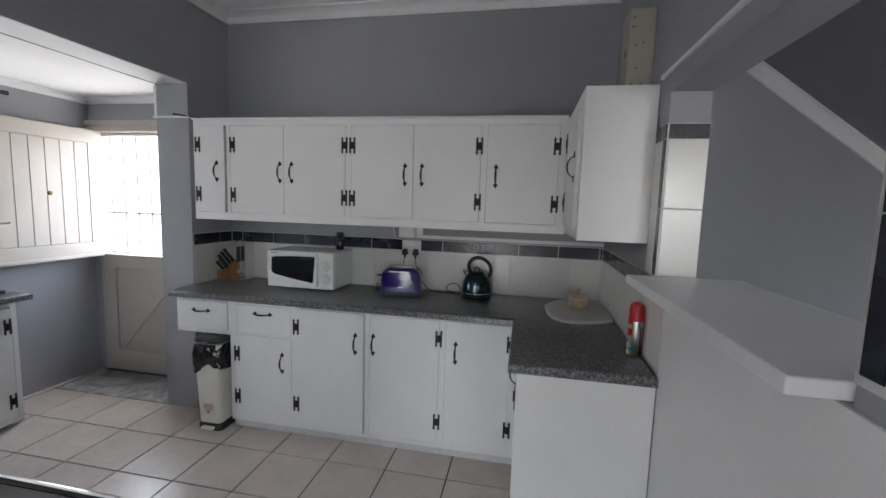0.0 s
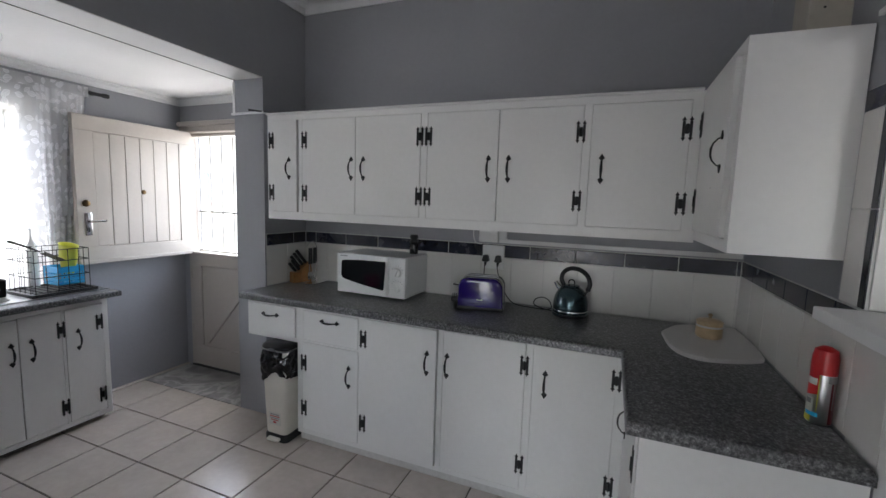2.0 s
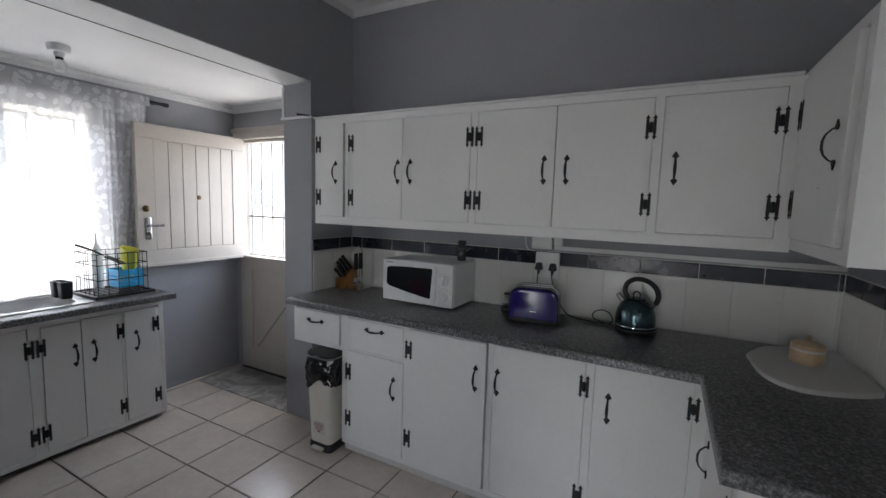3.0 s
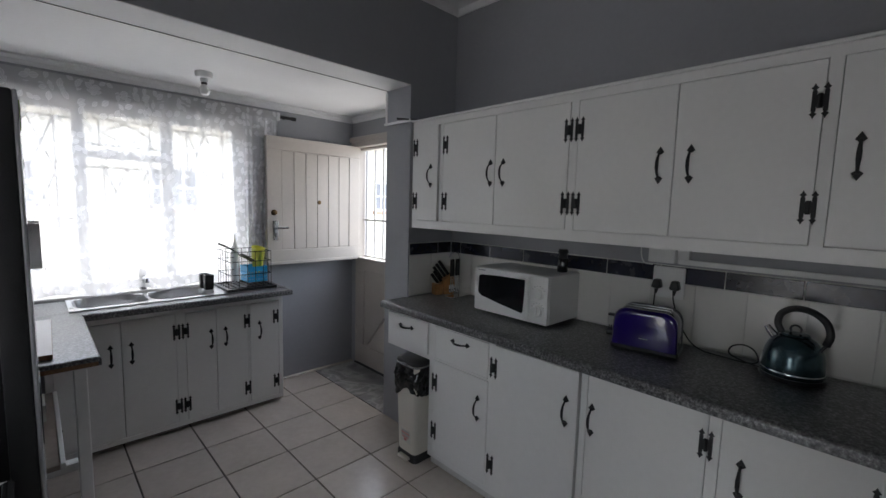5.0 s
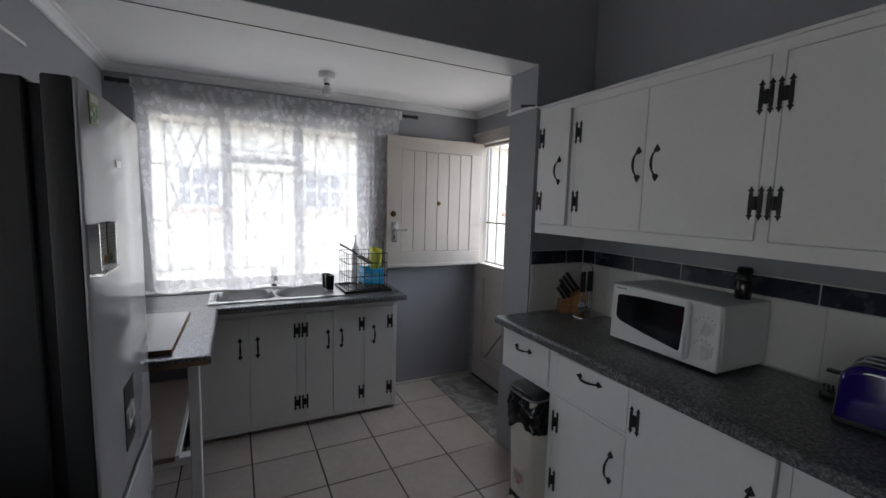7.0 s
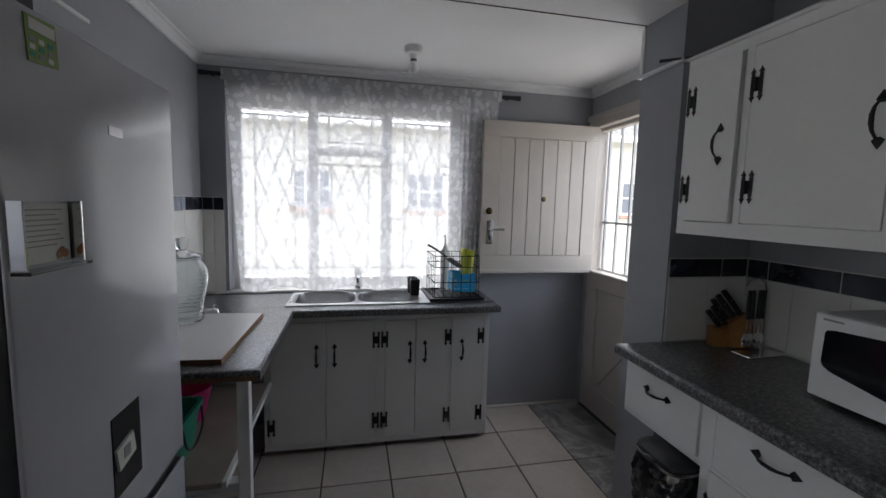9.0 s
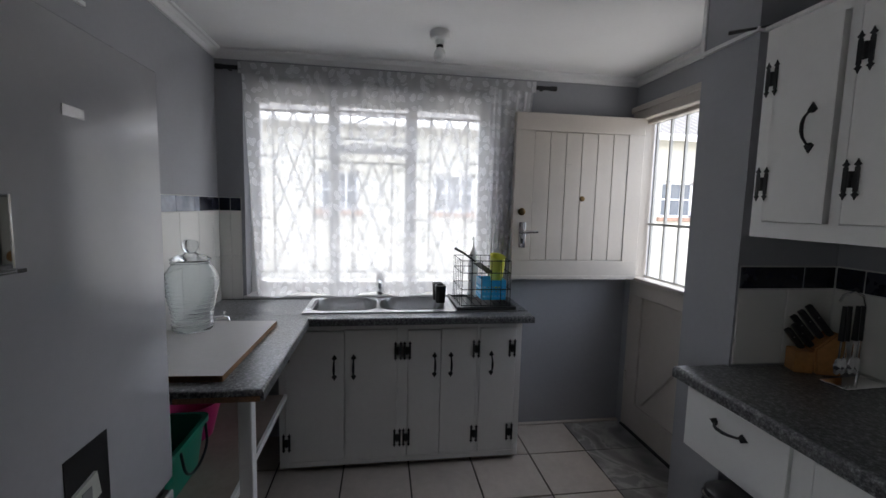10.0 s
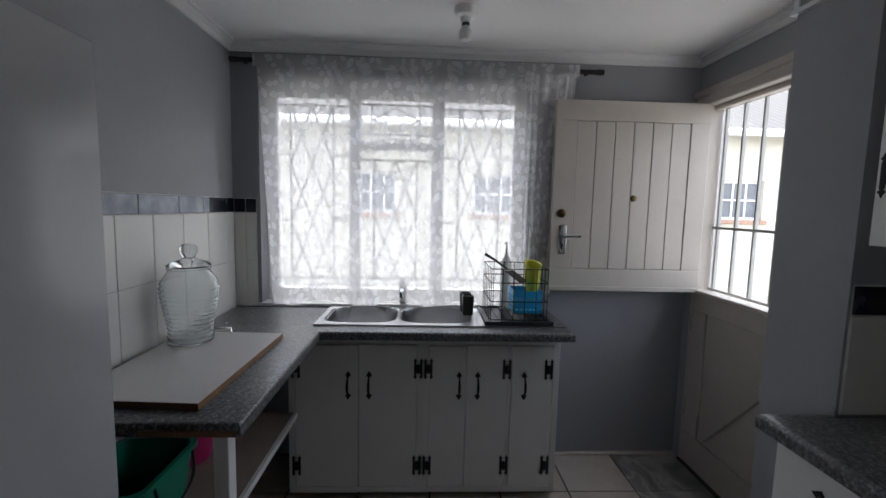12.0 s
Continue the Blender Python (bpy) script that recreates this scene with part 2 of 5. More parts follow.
    for b in (d, tl):
        b.inputs["Color"].default_value = (0.94, 0.94, 0.955, 1)
    cloth_.inputs[0].default_value = glow
    l.new(d.outputs[0], cloth_.inputs[1])
    l.new(tl.outputs[0], cloth_.inputs[2])
    l.new(cover, mix.inputs[0])
    l.new(tr.outputs[0], mix.inputs[1])
    l.new(cloth_.outputs[0], mix.inputs[2])
    l.new(mix.outputs[0], n["Material Output"].inputs["Surface"])
    return m


GLASS = clear_glass("clear_jar_glass", (0.93, 0.96, 0.96), 0.02)
PANE = pane_glass()
SHEER = sheer("sheer_leaf_voile", 0.52, 0.82, 0.57)
BUNCHED = sheer("bunched_leaf_voile", 0.62, 0.92, 0.42)
ACRYLIC = clear_glass("clear_acrylic", (0.95, 0.95, 0.95), 0.05)


# ---- building blocks ----
def bmesh_box(lo, hi, bevel=0.0, segments=2, bm=None):
    bm = bm or bmesh.new()
    c = [(a + b) / 2 for a, b in zip(lo, hi)]
    s = [abs(b - a) for a, b in zip(lo, hi)]
    g = bmesh.ops.create_cube(bm, size=1.0, matrix=Matrix.Translation(c) @ Matrix.Diagonal((*s, 1)))
    if bevel:
        edges = list({e for v in g["verts"] for e in v.link_edges})
        bmesh.ops.bevel(bm, geom=edges, offset=min(bevel, min(s) * 0.45), segments=segments, affect="EDGES", profile=0.5)
    return bm


def boxes(*items, bevel=0.0):
    bm = bmesh.new()
    for lo, hi in items:
        bmesh_box(lo, hi, bevel, 1, bm)
    return bm


def lathe(profile, seg=32, centre=(0, 0, 0), bm=None):
    """Turns (radius, height) pairs round the z axis."""
    bm = bm or bmesh.new()
    rings = []
    for r, z in profile:
        if r < 1e-5:
            rings.append([bm.verts.new((centre[0], centre[1], centre[2] + z))])
        else:
            rings.append([bm.verts.new((centre[0] + r * math.cos(2 * math.pi * i / seg), centre[1] + r * math.sin(2 * math.pi * i / seg), centre[2] + z)) for i in range(seg)])
    for a, b in zip(rings, rings[1:]):
        for i in range(seg):
            j = (i + 1) % seg
            if len(a) == 1 and len(b) > 1:
                bm.faces.new((a[0], b[j], b[i]))
            elif len(b) == 1 and len(a) > 1:
                bm.faces.new((a[i], a[j], b[0]))
            elif len(a) > 1:
                bm.faces.new((a[i], a[j], b[j], b[i]))
    return bm


def smooth_path(points, k=5):
    """Points along a smooth curve through the given ones."""
    p = [Vector(q) for q in points]
    p = [2 * p[0] - p[1]] + p + [2 * p[-1] - p[-2]]
    out = []
    for a, b, c, d in zip(p, p[1:], p[2:], p[3:]):
        for j in range(k):
            t = j / k
            out.append(0.5 * (2 * b + (c - a) * t + (2 * a - 5 * b + 4 * c - d) * t * t + (3 * b - a - 3 * c + d) * t ** 3))
    return out + [p[-2]]


def tube(points, radius, seg=8, bm=None, closed=False, flat=1.0):
    """A round bar along points; radius is one number or one for each point."""
    bm = bm or bmesh.new()
    pts = [Vector(p) for p in points]
    n = len(pts)
    radii = radius if isinstance(radius, (list, tuple)) else [radius] * n
    up = None
    rings = []
    for i, p in enumerate(pts):
        a = pts[(i - 1) % n] if closed or i > 0 else p
        b = pts[(i + 1) % n] if closed or i < n - 1 else p
        d = (b - a).normalized()
        if up is None:
            up = d.orthogonal().normalized()
        up = (up - d * up.dot(d)).normalized()
        side = d.cross(up)
        rings.append([bm.verts.new(p + radii[i] * (math.cos(2 * math.pi * k / seg) * up + flat * math.sin(2 * math.pi * k / seg) * side)) for k in range(seg)])
    pairs = list(zip(rings, rings[1:])) + ([(rings[-1], rings[0])] if closed else [])
    for a, b in pairs:
        for k in range(seg):
            bm.faces.new((a[k], a[(k + 1) % seg], b[(k + 1) % seg], b[k]))
    if not closed:
        bm.faces.new(rings[0][::-1])
        bm.faces.new(rings[-1])
    return bm


def outline(points, thickness, bm=None):
    """A plate in the x-z plane from y = 0 to y = -thickness."""
    bm = bm or bmesh.new()
    front = [bm.verts.new((x, -thickness, z)) for x, z in points]
    back = [bm.verts.new((x, 0, z)) for x, z in points]
    bm.faces.new(front)
    bm.faces.new(back[::-1])
    for i in range(len(points)):
        j = (i + 1) % len(points)
        bm.faces.new((front[j], front[i], back[i], back[j]))
    return bm


def world_of(ob):
    m = ob.matrix_basis.copy()
    while ob.parent:
        ob = ob.parent
        m = ob.matrix_basis @ m
    return m


def mesh_from(name, bm, mat, smooth=False):
    bmesh.ops.recalc_face_normals(bm, faces=bm.faces)
    me = bpy.data.meshes.new(name)
    bm.to_mesh(me)
    bm.free()
    me.materials.append(mat)
    if smooth:
        for p in me.polygons:
            p.use_smooth = True
        me.set_sharp_from_angle(angle=radians(38))
    return me


def thing(name, label, category, at=(0, 0, 0), rz=0.0, group="", kind=""):
    ob = new(name)
    ob.matrix_basis = pose(*at, 0, 0, rz)
    ob.empty_display_size = 0.1
    return tagged(ob, label, category, group, kind)


def part(name, bm, mat, parent, label="", smooth=False, local=False):
    """One mesh under a thing or part. World coordinates, unless local."""
    if not local:
        bm.transform(world_of(parent).inverted())
    ob = new(name, mesh_from(name, bm, mat, smooth))
    ob.parent = parent
    return tagged(ob, label)


def share(name, me, parent, m, label="", world=True):
    """One more object on the mesh me under parent, at the pose m."""
    ob = new(name, me)
    ob.parent = parent
    ob.matrix_basis = world_of(parent).inverted() @ m if world else m
    return tagged(ob, label)


def structure(name, bm, mat, label, category, smooth=False):
    return tagged(new(name, mesh_from(name, bm, mat, smooth)), label, category, "", "structure")


def solid(name, bm, mat, label, category, smooth=False, group="", kind=""):
    """A thing that is one mesh, its origin at its base."""
    lo = [min(v.co[i] for v in bm.verts) for i in range(3)]
    hi = [max(v.co[i] for v in bm.verts) for i in range(3)]
    at = Vector(((lo[0] + hi[0]) / 2, (lo[1] + hi[1]) / 2, lo[2]))
    bm.transform(Matrix.Translation(-at))
    ob = new(name, mesh_from(name, bm, mat, smooth))
    ob.location = at
    return tagged(ob, label, category, group, kind)


# ---- structure ----
XW, XB0, XB1, XE0, XE1 = -3.62, -2.535, -2.28, 0.55, 0.70      # west wall, beam, east half wall
YN, YS, YL = 3.27, 0.36, 0.65                                   # north wall, south wall, scullery side wall
ZM, ZS = 2.93, 2.335                                            # main and scullery ceilings
DX0, DX1, DZ = -3.56, -2.68, 2.09                               # back door opening
WY0, WY1, WZ0, WZ1 = 0.80, 2.30, 0.905, 2.14                     # kitchen window opening

floor = structure("floor", boxes(((-3.9, -2.9, -0.15), (3.3, 3.39, -0.006))), GROUT, "tiled kitchen floor with dark grout lines", "floor")
structure("wall_north", boxes(((-3.85, YN, -0.15), (DX0, 3.39, 3.1)), ((DX0, YN, DZ), (DX1, 3.39, 3.1)), ((DX1, YN, -0.15), (3.3, 3.39, 3.1))),
          WALL, "blue-grey painted plaster wall with a back door opening", "wall")
structure("wall_west", boxes(((-3.85, 0.43, -0.15), (XW, WY0, 2.5)), ((-3.85, WY1, -0.15), (XW, YN, 2.5)), ((-3.85, WY0, -0.15), (XW, WY1, WZ0)), ((-3.85, WY0, WZ1), (XW, WY1, 2.5))),
          WALL, "blue-grey painted plaster wall with the kitchen window", "wall")
structure("wall_scullery", boxes(((XW, 0.43, -0.15), (XB1, YL, 2.5))), WALL, "blue-grey painted wall above white tiles", "wall")
# unseen wall; its low part is assumed, to let light reach the cabinets
structure("wall_south", boxes(((XB1 - 0.28, 0.16, -0.15), (-1.5, YS, 3.1)), ((-1.5, 0.16, -0.15), (-0.70, YS, 1.1)), ((-1.5, 0.16, 2.45), (XE0, YS, 3.1))), WALL, "unseen blue-grey wall behind the fridge, kept low behind the cooker to let light in", "wall")
structure("wall_nib", boxes(((XB0, 2.862, -0.15), (XB1, YN, 2.09))), WALL, "short blue-grey wall return beside the back door", "wall")
structure("beam", boxes(((XB0, YS, 2.316), (XB1, YN, 3.1))), WALL, "grey painted beam between kitchen and scullery", "beam")
structure("beam_soffit", boxes(((XB0 + 0.001, YS + 0.3, 2.312), (XB1 + 0.003, 2.855, 2.3159))), CEILING, "white painted underside of the beam", "beam")
structure("soffit_joint", boxes(((XB0 + 0.018, YS + 0.3, 2.3095), (XB0 + 0.0225, 2.854, 2.3118))), GROUT, "thin dark crack along the beam underside", "trim")
structure("beam_seat", boxes(((XB0, 2.858, 2.098), (XB1, YN, 2.316)), ((XB0, YS, 2.098), (XB1, YL - 0.003, 2.316))), WALL, "plastered block that carries the beam", "trim")
structure("beam_trim", boxes(((XB0 - 0.012, 2.845, 2.085), (XB1 + 0.012, YN, 2.098)), ((XB0 - 0.006, 2.852, 2.098), (XB0 + 0.012, 2.862, 2.30)),
                             ((XB0, YL, 2.085), (XB1 + 0.012, YL + 0.012, 2.098)), ((XB1, YS, 2.085), (XB1 + 0.015, YL, 2.11))), TRIM, "thin white painted trim on the wall return", "trim")
structure("wall_east", boxes(((XE0, 2.13, -0.15), (XE1, YN, 3.1)), ((XE0, 1.06, -0.15), (XE1, 2.13, 1.255)), ((XE0, 1.06, 2.02), (XE1, 2.13, 3.1)), ((XE0, 0.36, -0.15), (XE1, 1.06, 3.1))),
          WALL, "grey painted wall with a serving hatch", "wall")
structure("hatch_trim", boxes(((XE0 - 0.012, 0.40, 2.095), (XE0, 2.245, 2.11))), TRIM, "thin white trim above the serving hatch", "trim")
structure("half_wall_facing", boxes(((XE0 - 0.008, 0.40, 0.0), (XE0 - 0.0005, 1.965, 1.25))), TRIM, "white painted panel below the serving hatch", "wall")
structure("ceiling", boxes(((XB1 - 0.1, -0.0, ZM), (XE1, 3.38, 3.1))), CEILING, "white painted kitchen ceiling", "ceiling")
structure("ceiling_scullery", boxes(((-3.85, 0.5, ZS), (XB0 - 0.004, 3.38, 2.5))), CEILING, "white painted low ceiling over the sink", "ceiling")


def cornice(path, size, close=False):
    """A coved moulding along wall corners: (x, y, inward x, inward y) at the ceiling height z."""
    bm = bmesh.new()
    prof = [(0.0, -size), (0.012, -size), (0.016, -size * 0.86), (size * 0.32, -size * 0.48), (size * 0.7, -size * 0.22), (size * 0.92, -0.014), (size, -0.012), (size, 0.0)]
    rows = [[bm.verts.new((x + ix * a, y + iy * a, z + b)) for a, b in prof] for x, y, z, ix, iy in path]
    for r0, r1 in zip(rows, rows[1:]):
        for i in range(len(prof) - 1):
            bm.faces.new((r0[i], r0[i + 1], r1[i + 1], r1[i]))
    return bm


structure("cornice", cornice([(XB1, YS, ZM, 1, 1), (XB1, YN, ZM, 1, -1), (XE0, YN, ZM, -1, -1), (XE0, YS, ZM, -1, 1)], 0.075), TRIM, "white coved ceiling moulding", "cornice", True)
structure("cornice_scullery", cornice([(XB0, YL, ZS, -1, 1), (XW, YL, ZS, 1, 1), (XW, YN, ZS, 1, -1), (XB0, YN, ZS, -1, -1)], 0.05), TRIM, "narrow white ceiling moulding over the sink", "cornice", True)
structure("baseboard", boxes(((XW, 2.42, 0.0), (XW + 0.03, YN, 0.012)), bevel=0.004), FLOORTILE, "low cream tile strip at the wall foot", "baseboard")

# the rooms behind: an open living area, seen only through the hatch; its south openings are unseen, added for light
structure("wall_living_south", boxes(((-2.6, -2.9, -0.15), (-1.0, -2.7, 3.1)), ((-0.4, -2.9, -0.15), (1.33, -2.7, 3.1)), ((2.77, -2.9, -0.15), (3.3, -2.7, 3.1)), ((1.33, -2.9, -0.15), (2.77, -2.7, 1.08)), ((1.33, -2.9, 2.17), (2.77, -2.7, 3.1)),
                                       ((-1.0, -2.9, 2.17), (-0.4, -2.7, 3.1))), WALL, "unseen grey wall of the next room with garden door and window openings added for light", "wall")
structure("wall_living_west", boxes(((-2.8, -2.9, -0.15), (-2.6, 0.16, 3.1)), ((-2.6, 0.0, -0.15), (-2.53, 0.16, 3.1))), WALL, "grey painted wall of the next room", "wall")
structure("wall_living_east", boxes(((3.1, -2.7, -0.15), (3.3, YN, 3.1))), WALL, "grey painted wall of the next room", "wall")
structure("ceiling_living", boxes(((-2.8, -2.9, ZM + 0.003), (3.3, -0.0, 3.1)), ((XE1, 0.0, ZM + 0.003), (3.3, 0.9, 3.1))), CEILING, "white ceiling of the next room", "ceiling")
bm = bmesh.new()
for x0, x1, y0, y1, z0, z1, zt in ((XE1, 3.3, 0.9, 3.4, 2.975, 0.972, 0.1),):
    a = [bm.verts.new(p) for p in ((x0, y0, z0), (x0, y1, z0), (x1, y1, z1), (x1, y0, z1))]
    b = [bm.verts.new((v.co.x, v.co.y, v.co.z + zt)) for v in a]
    bm.faces.new(a)
    bm.faces.new(b[::-1])
    for i in range(4):
        bm.faces.new((a[i], b[i], b[(i + 1) % 4], a[(i + 1) % 4]))
structure("ceiling_sloped", bm, WALL, "grey painted sloping ceiling beyond the hatch", "ceiling")
bm = bmesh.new()
k = (0.972 - 2.975) / (3.3 - XE1)
a = [bm.verts.new((x, y, 2.975 + k * (x - XE1) + dz)) for x in (XE1, 3.1) for y, dz in ((YN, -0.10), (YN - 0.012, -0.095), (YN - 0.045, -0.025), (YN - 0.045, 0.0))]
for i in range(3):
    bm.faces.new((a[i], a[i + 1], a[i + 5], a[i + 4]))
structure("cornice_sloped", bm, TRIM, "white moulding along the sloping ceiling", "cornice")

# ---- outdoors ----
structure("ground", boxes(((-400, -400, -0.4), (400, 400, -0.16))), CONCRETE, "pale concrete yard", "ground")
house = thing("neighbour_house", "cream plastered house with a grey sheet roof across the yard", "house", (-9.2, 4, -0.16), kind="structure")
OPEN = [(0.42, 1.16), (2.60, 3.42), (7.46, 8.26)]
bands, prev = [], -8.0
for y0, y1 in OPEN:
    bands += [((-9.4, prev, -0.16), (-9.2, y0, 3.05)), ((-9.4, y0, -0.16), (-9.2, y1, 1.36)), ((-9.4, y0, 2.12), (-9.2, y1, 3.05))]
    prev = y1
bands.append(((-9.4, prev, -0.16), (-9.2, 18.0, 3.05)))
part("wall", boxes(*bands), OUTWALL, house)
bm = bmesh.new()
for i in range(130):
    y = -8.3 + i * 0.2
    rows = [[bm.verts.new((x, y + dy, z + h)) for dy, h in ((0, 0), (0.05, 0.035), (0.1, 0.0), (0.15, -0.01), (0.2, 0.0))] for x, z in ((-8.85, 3.02), (-13.5, 5.3))]
    for j in range(4):
        bm.faces.new((rows[0][j], rows[0][j + 1], rows[1][j + 1], rows[1][j]))
part("roof", bm, ROOF, house, "grey corrugated sheet roof")
part("gutter", tube([(-8.85, -8.3, 2.97), (-8.85, 18, 2.97)], 0.065, 10), TRIM, house, "white gutter")
for y0, y1 in OPEN:
    w = part("window", boxes(((-9.36, y0, 1.36), (-9.3, y0 + 0.05, 2.12)), ((-9.36, y1 - 0.05, 1.36), (-9.3, y1, 2.12)), ((-9.36, y0, 1.36), (-9.3, y1, 1.41)), ((-9.36, y0, 2.07), (-9.3, y1, 2.12)),
                             *[((-9.35, y0 + (y1 - y0) * q / 3 - 0.015, 1.36), (-9.31, y0 + (y1 - y0) * q / 3 + 0.015, 2.12)) for q in (1, 2)], ((-9.35, y0, 1.73), (-9.31, y1, 1.76))), TRIM, house, "white steel window")
    part("pane", boxes(((-9.345, y0, 1.36), (-9.335, y1, 2.12))), FARGLASS, w)
    part("sill", boxes(((-9.3, y0 - 0.08, 1.28), (-9.14, y1 + 0.08, 1.36)), bevel=0.01), BRICK, w, "red brick sill")

# ---- kitchen window ----
window = thing("window_1", "white steel window with diamond burglar bars", "window", (-3.74, 1.55, WZ0), kind="structure")
LIGHTS = [(0.863, 1.275), (1.338, 1.754), (1.825, 2.237)]
f0, f1 = -3.775, -3.725
frame_boxes = [((f0, WY0, WZ0), (f1, 0.863, WZ1)), ((f0, 2.237, WZ0), (f1, WY1, WZ1)), ((f0, 1.275, WZ0), (f1, 1.338, WZ1)), ((f0, 1.754, WZ0), (f1, 1.825, WZ1))]
for y0, y1 in LIGHTS:
    frame_boxes += [((f0, y0, WZ0), (f1, y1, 0.975)), ((f0, y0, 2.08), (f1, y1, WZ1))]
frame_boxes.append(((f0, 1.338, 1.795), (f1, 1.754, 1.842)))
part("window_frame", boxes(*frame_boxes), TRIM, window)
for y0, y1 in LIGHTS:
    p = part("pane", boxes(((-3.752, y0, 0.975), (-3.748, y1, 2.08))), PANE, window, "clear window pane")
    p.visible_shadow = False
part("window_sill", boxes(((-3.72, WY0 - 0.018, 0.889), (XW + 0.006, WY1 + 0.01, WZ0 + 0.003)), bevel=0.003), TRIM, window)


def bar(a, b, r=0.0035):
    return part("burglar_bar", tube([a, b], r * 1.35, 6), BACKLITPAINT, window)


XBAR = -3.695
for (y0, y1), top, rows in ((LIGHTS[0], 2.03, 3), (LIGHTS[1], 1.735, 2.2), (LIGHTS[2], 2.03, 3)):
    a, b, bottom = y0 + 0.085, y1 - 0.085, 1.045
    for z in (top, bottom):
        bar((XBAR, y0 - 0.01, z), (XBAR, y1 + 0.01, z), 0.0045)
    for y in (a, b):
        bar((XBAR, y, bottom), (XBAR, y, top))
    n = int(math.ceil(rows))
    c, h = (a + b) / 2, (top - bottom) / rows
    for i in range(n):
        z0, z1 = top - i * h, max(bottom, top - (i + 1) * h)
        q = (z0 - z1) / h
        for s in (a, b):
            e0, e1 = (c, s) if i % 2 == 0 else (s, c)
            bar((XBAR, e0, z0), (XBAR, e0 + (e1 - e0) * q, z1))
            e0, e1 = (s, c) if i % 2 == 0 else (c, s)
            bar((XBAR, e0, z0), (XBAR, e0 + (e1 - e0) * q, z1))
    for q in (0.34, 0.72) if rows == 3 else ():
        z = bottom + q * (top - bottom)
        bar((XBAR, y0 - 0.01, z), (XBAR, a, z))
        bar((XBAR, b, z), (XBAR, y1 + 0.01, z))
y0, y1 = LIGHTS[1]
for z in (1.88, 2.045):
    bar((XBAR, y0, z), (XBAR, y1, z), 0.0045)
for y in (y0 + 0.07, y1 - 0.07):
    bar((XBAR, y, 1.88), (XBAR, y, 2.045))
c = (y0 + y1) / 2
for s in (-1, 1):
    bar((XBAR, c, 2.03), (XBAR, c + s * 0.13, 1.963))
    bar((XBAR, c, 1.895), (XBAR, c + s * 0.13, 1.963))
part("window_stay", tube([(-3.715, 1.40, 1.845), (-3.70, 1.42, 1.85), (-3.70, 1.66, 1.852), (-3.69, 1.68, 1.875)], 0.006, 6), TRIM, window, "white painted peg stay")
for y, s in ((1.285, -1), (1.80, 1)):
    part("window_handle", tube([(-3.72, y, 1.40), (-3.69, y, 1.40), (-3.685, y - 0.1 if s < 0 else y, 1.40 if s < 0 else 1.30)], 0.008, 6), STEEL, window)
part("window_latch", tube([(-3.715, 1.03, 1.0), (-3.69, 1.04, 1.0), (-3.69, 1.13, 0.995)], 0.007, 6), STEEL, window)

# ---- back door ----
door = thing("door_1", "cream wooden stable door with its upper half standing open", "door", (DX0, YN, 0), kind="structure")
part("door_frame", boxes(((DX0 - 0.055, YN + 0.0015, 0.0), (DX0 + 0.03, YN + 0.09, DZ)), ((DX1 - 0.03, YN - 0.022, 0.0), (DX1 + 0.055, YN + 0.09, DZ)),
                         ((DX0 - 0.055, YN - 0.022, DZ - 0.03), (DX1 + 0.055, YN + 0.09, DZ + 0.05)), bevel=0.006), DOORPAINT, door, "cream door frame")
part("head_casing", boxes(((DX0 - 0.075, YN - 0.034, DZ + 0.022), (DX1 + 0.075, YN + 0.002, DZ + 0.062)), ((DX0 - 0.02, YN + 0.03, DZ - 0.055), (DX1 + 0.02, YN + 0.07, DZ - 0.028)), bevel=0.006), DOORPAINT, door, "stepped cream head casing")
part("threshold", boxes(((DX0, YN - 0.01, -0.01), (DX1, YN + 0.1, 0.012)), bevel=0.004), IRON, door, "dark threshold strip")
lx0, lx1 = DX0 + 0.032, DX1 - 0.032
lower = part("lower_leaf", boxes(((lx0, YN + 0.012, 0.018), (lx1, YN + 0.035, 1.02)), ((lx0, YN - 0.003, 0.018), (lx1, YN + 0.012, 0.20)), ((lx0, YN - 0.003, 0.92), (lx1, YN + 0.012, 1.02)),
                                 ((lx0, YN - 0.003, 0.2), (lx0 + 0.11, YN + 0.012, 0.92)), ((lx1 - 0.11, YN - 0.003, 0.2), (lx1, YN + 0.012, 0.92)), ((lx0 - 0.004, YN - 0.02, 1.02), (lx1 + 0.004, YN + 0.04, 1.042)), bevel=0.003), DOORPAINT, door, "closed lower half of the door")
bm = bmesh_box((-0.39, -0.011, -0.032), (0.39, 0.008, 0.032), 0.002)
bm.transform(pose((lx0 + lx1) / 2, YN + 0.004, 0.54, 0, -49, 0))
part("brace", bm, DOORPAINT, lower, "diagonal brace")
for z in (0.30, 0.80):
    part("door_hinge", tube([(lx0 - 0.006, YN - 0.008, z), (lx0 - 0.006, YN - 0.008, z + 0.09)], 0.008, 8), DOORPAINT, lower)
# upper leaf in its own frame: x from the hinge, y out of its room side
LW, LZ0, LZ1 = 0.85, 1.045, 2.063
leaf_pose = pose(DX0 + 0.055, YN - 0.003, 0, 0, 0, -90.5) @ Matrix.Diagonal((1, -1, 1, 1))
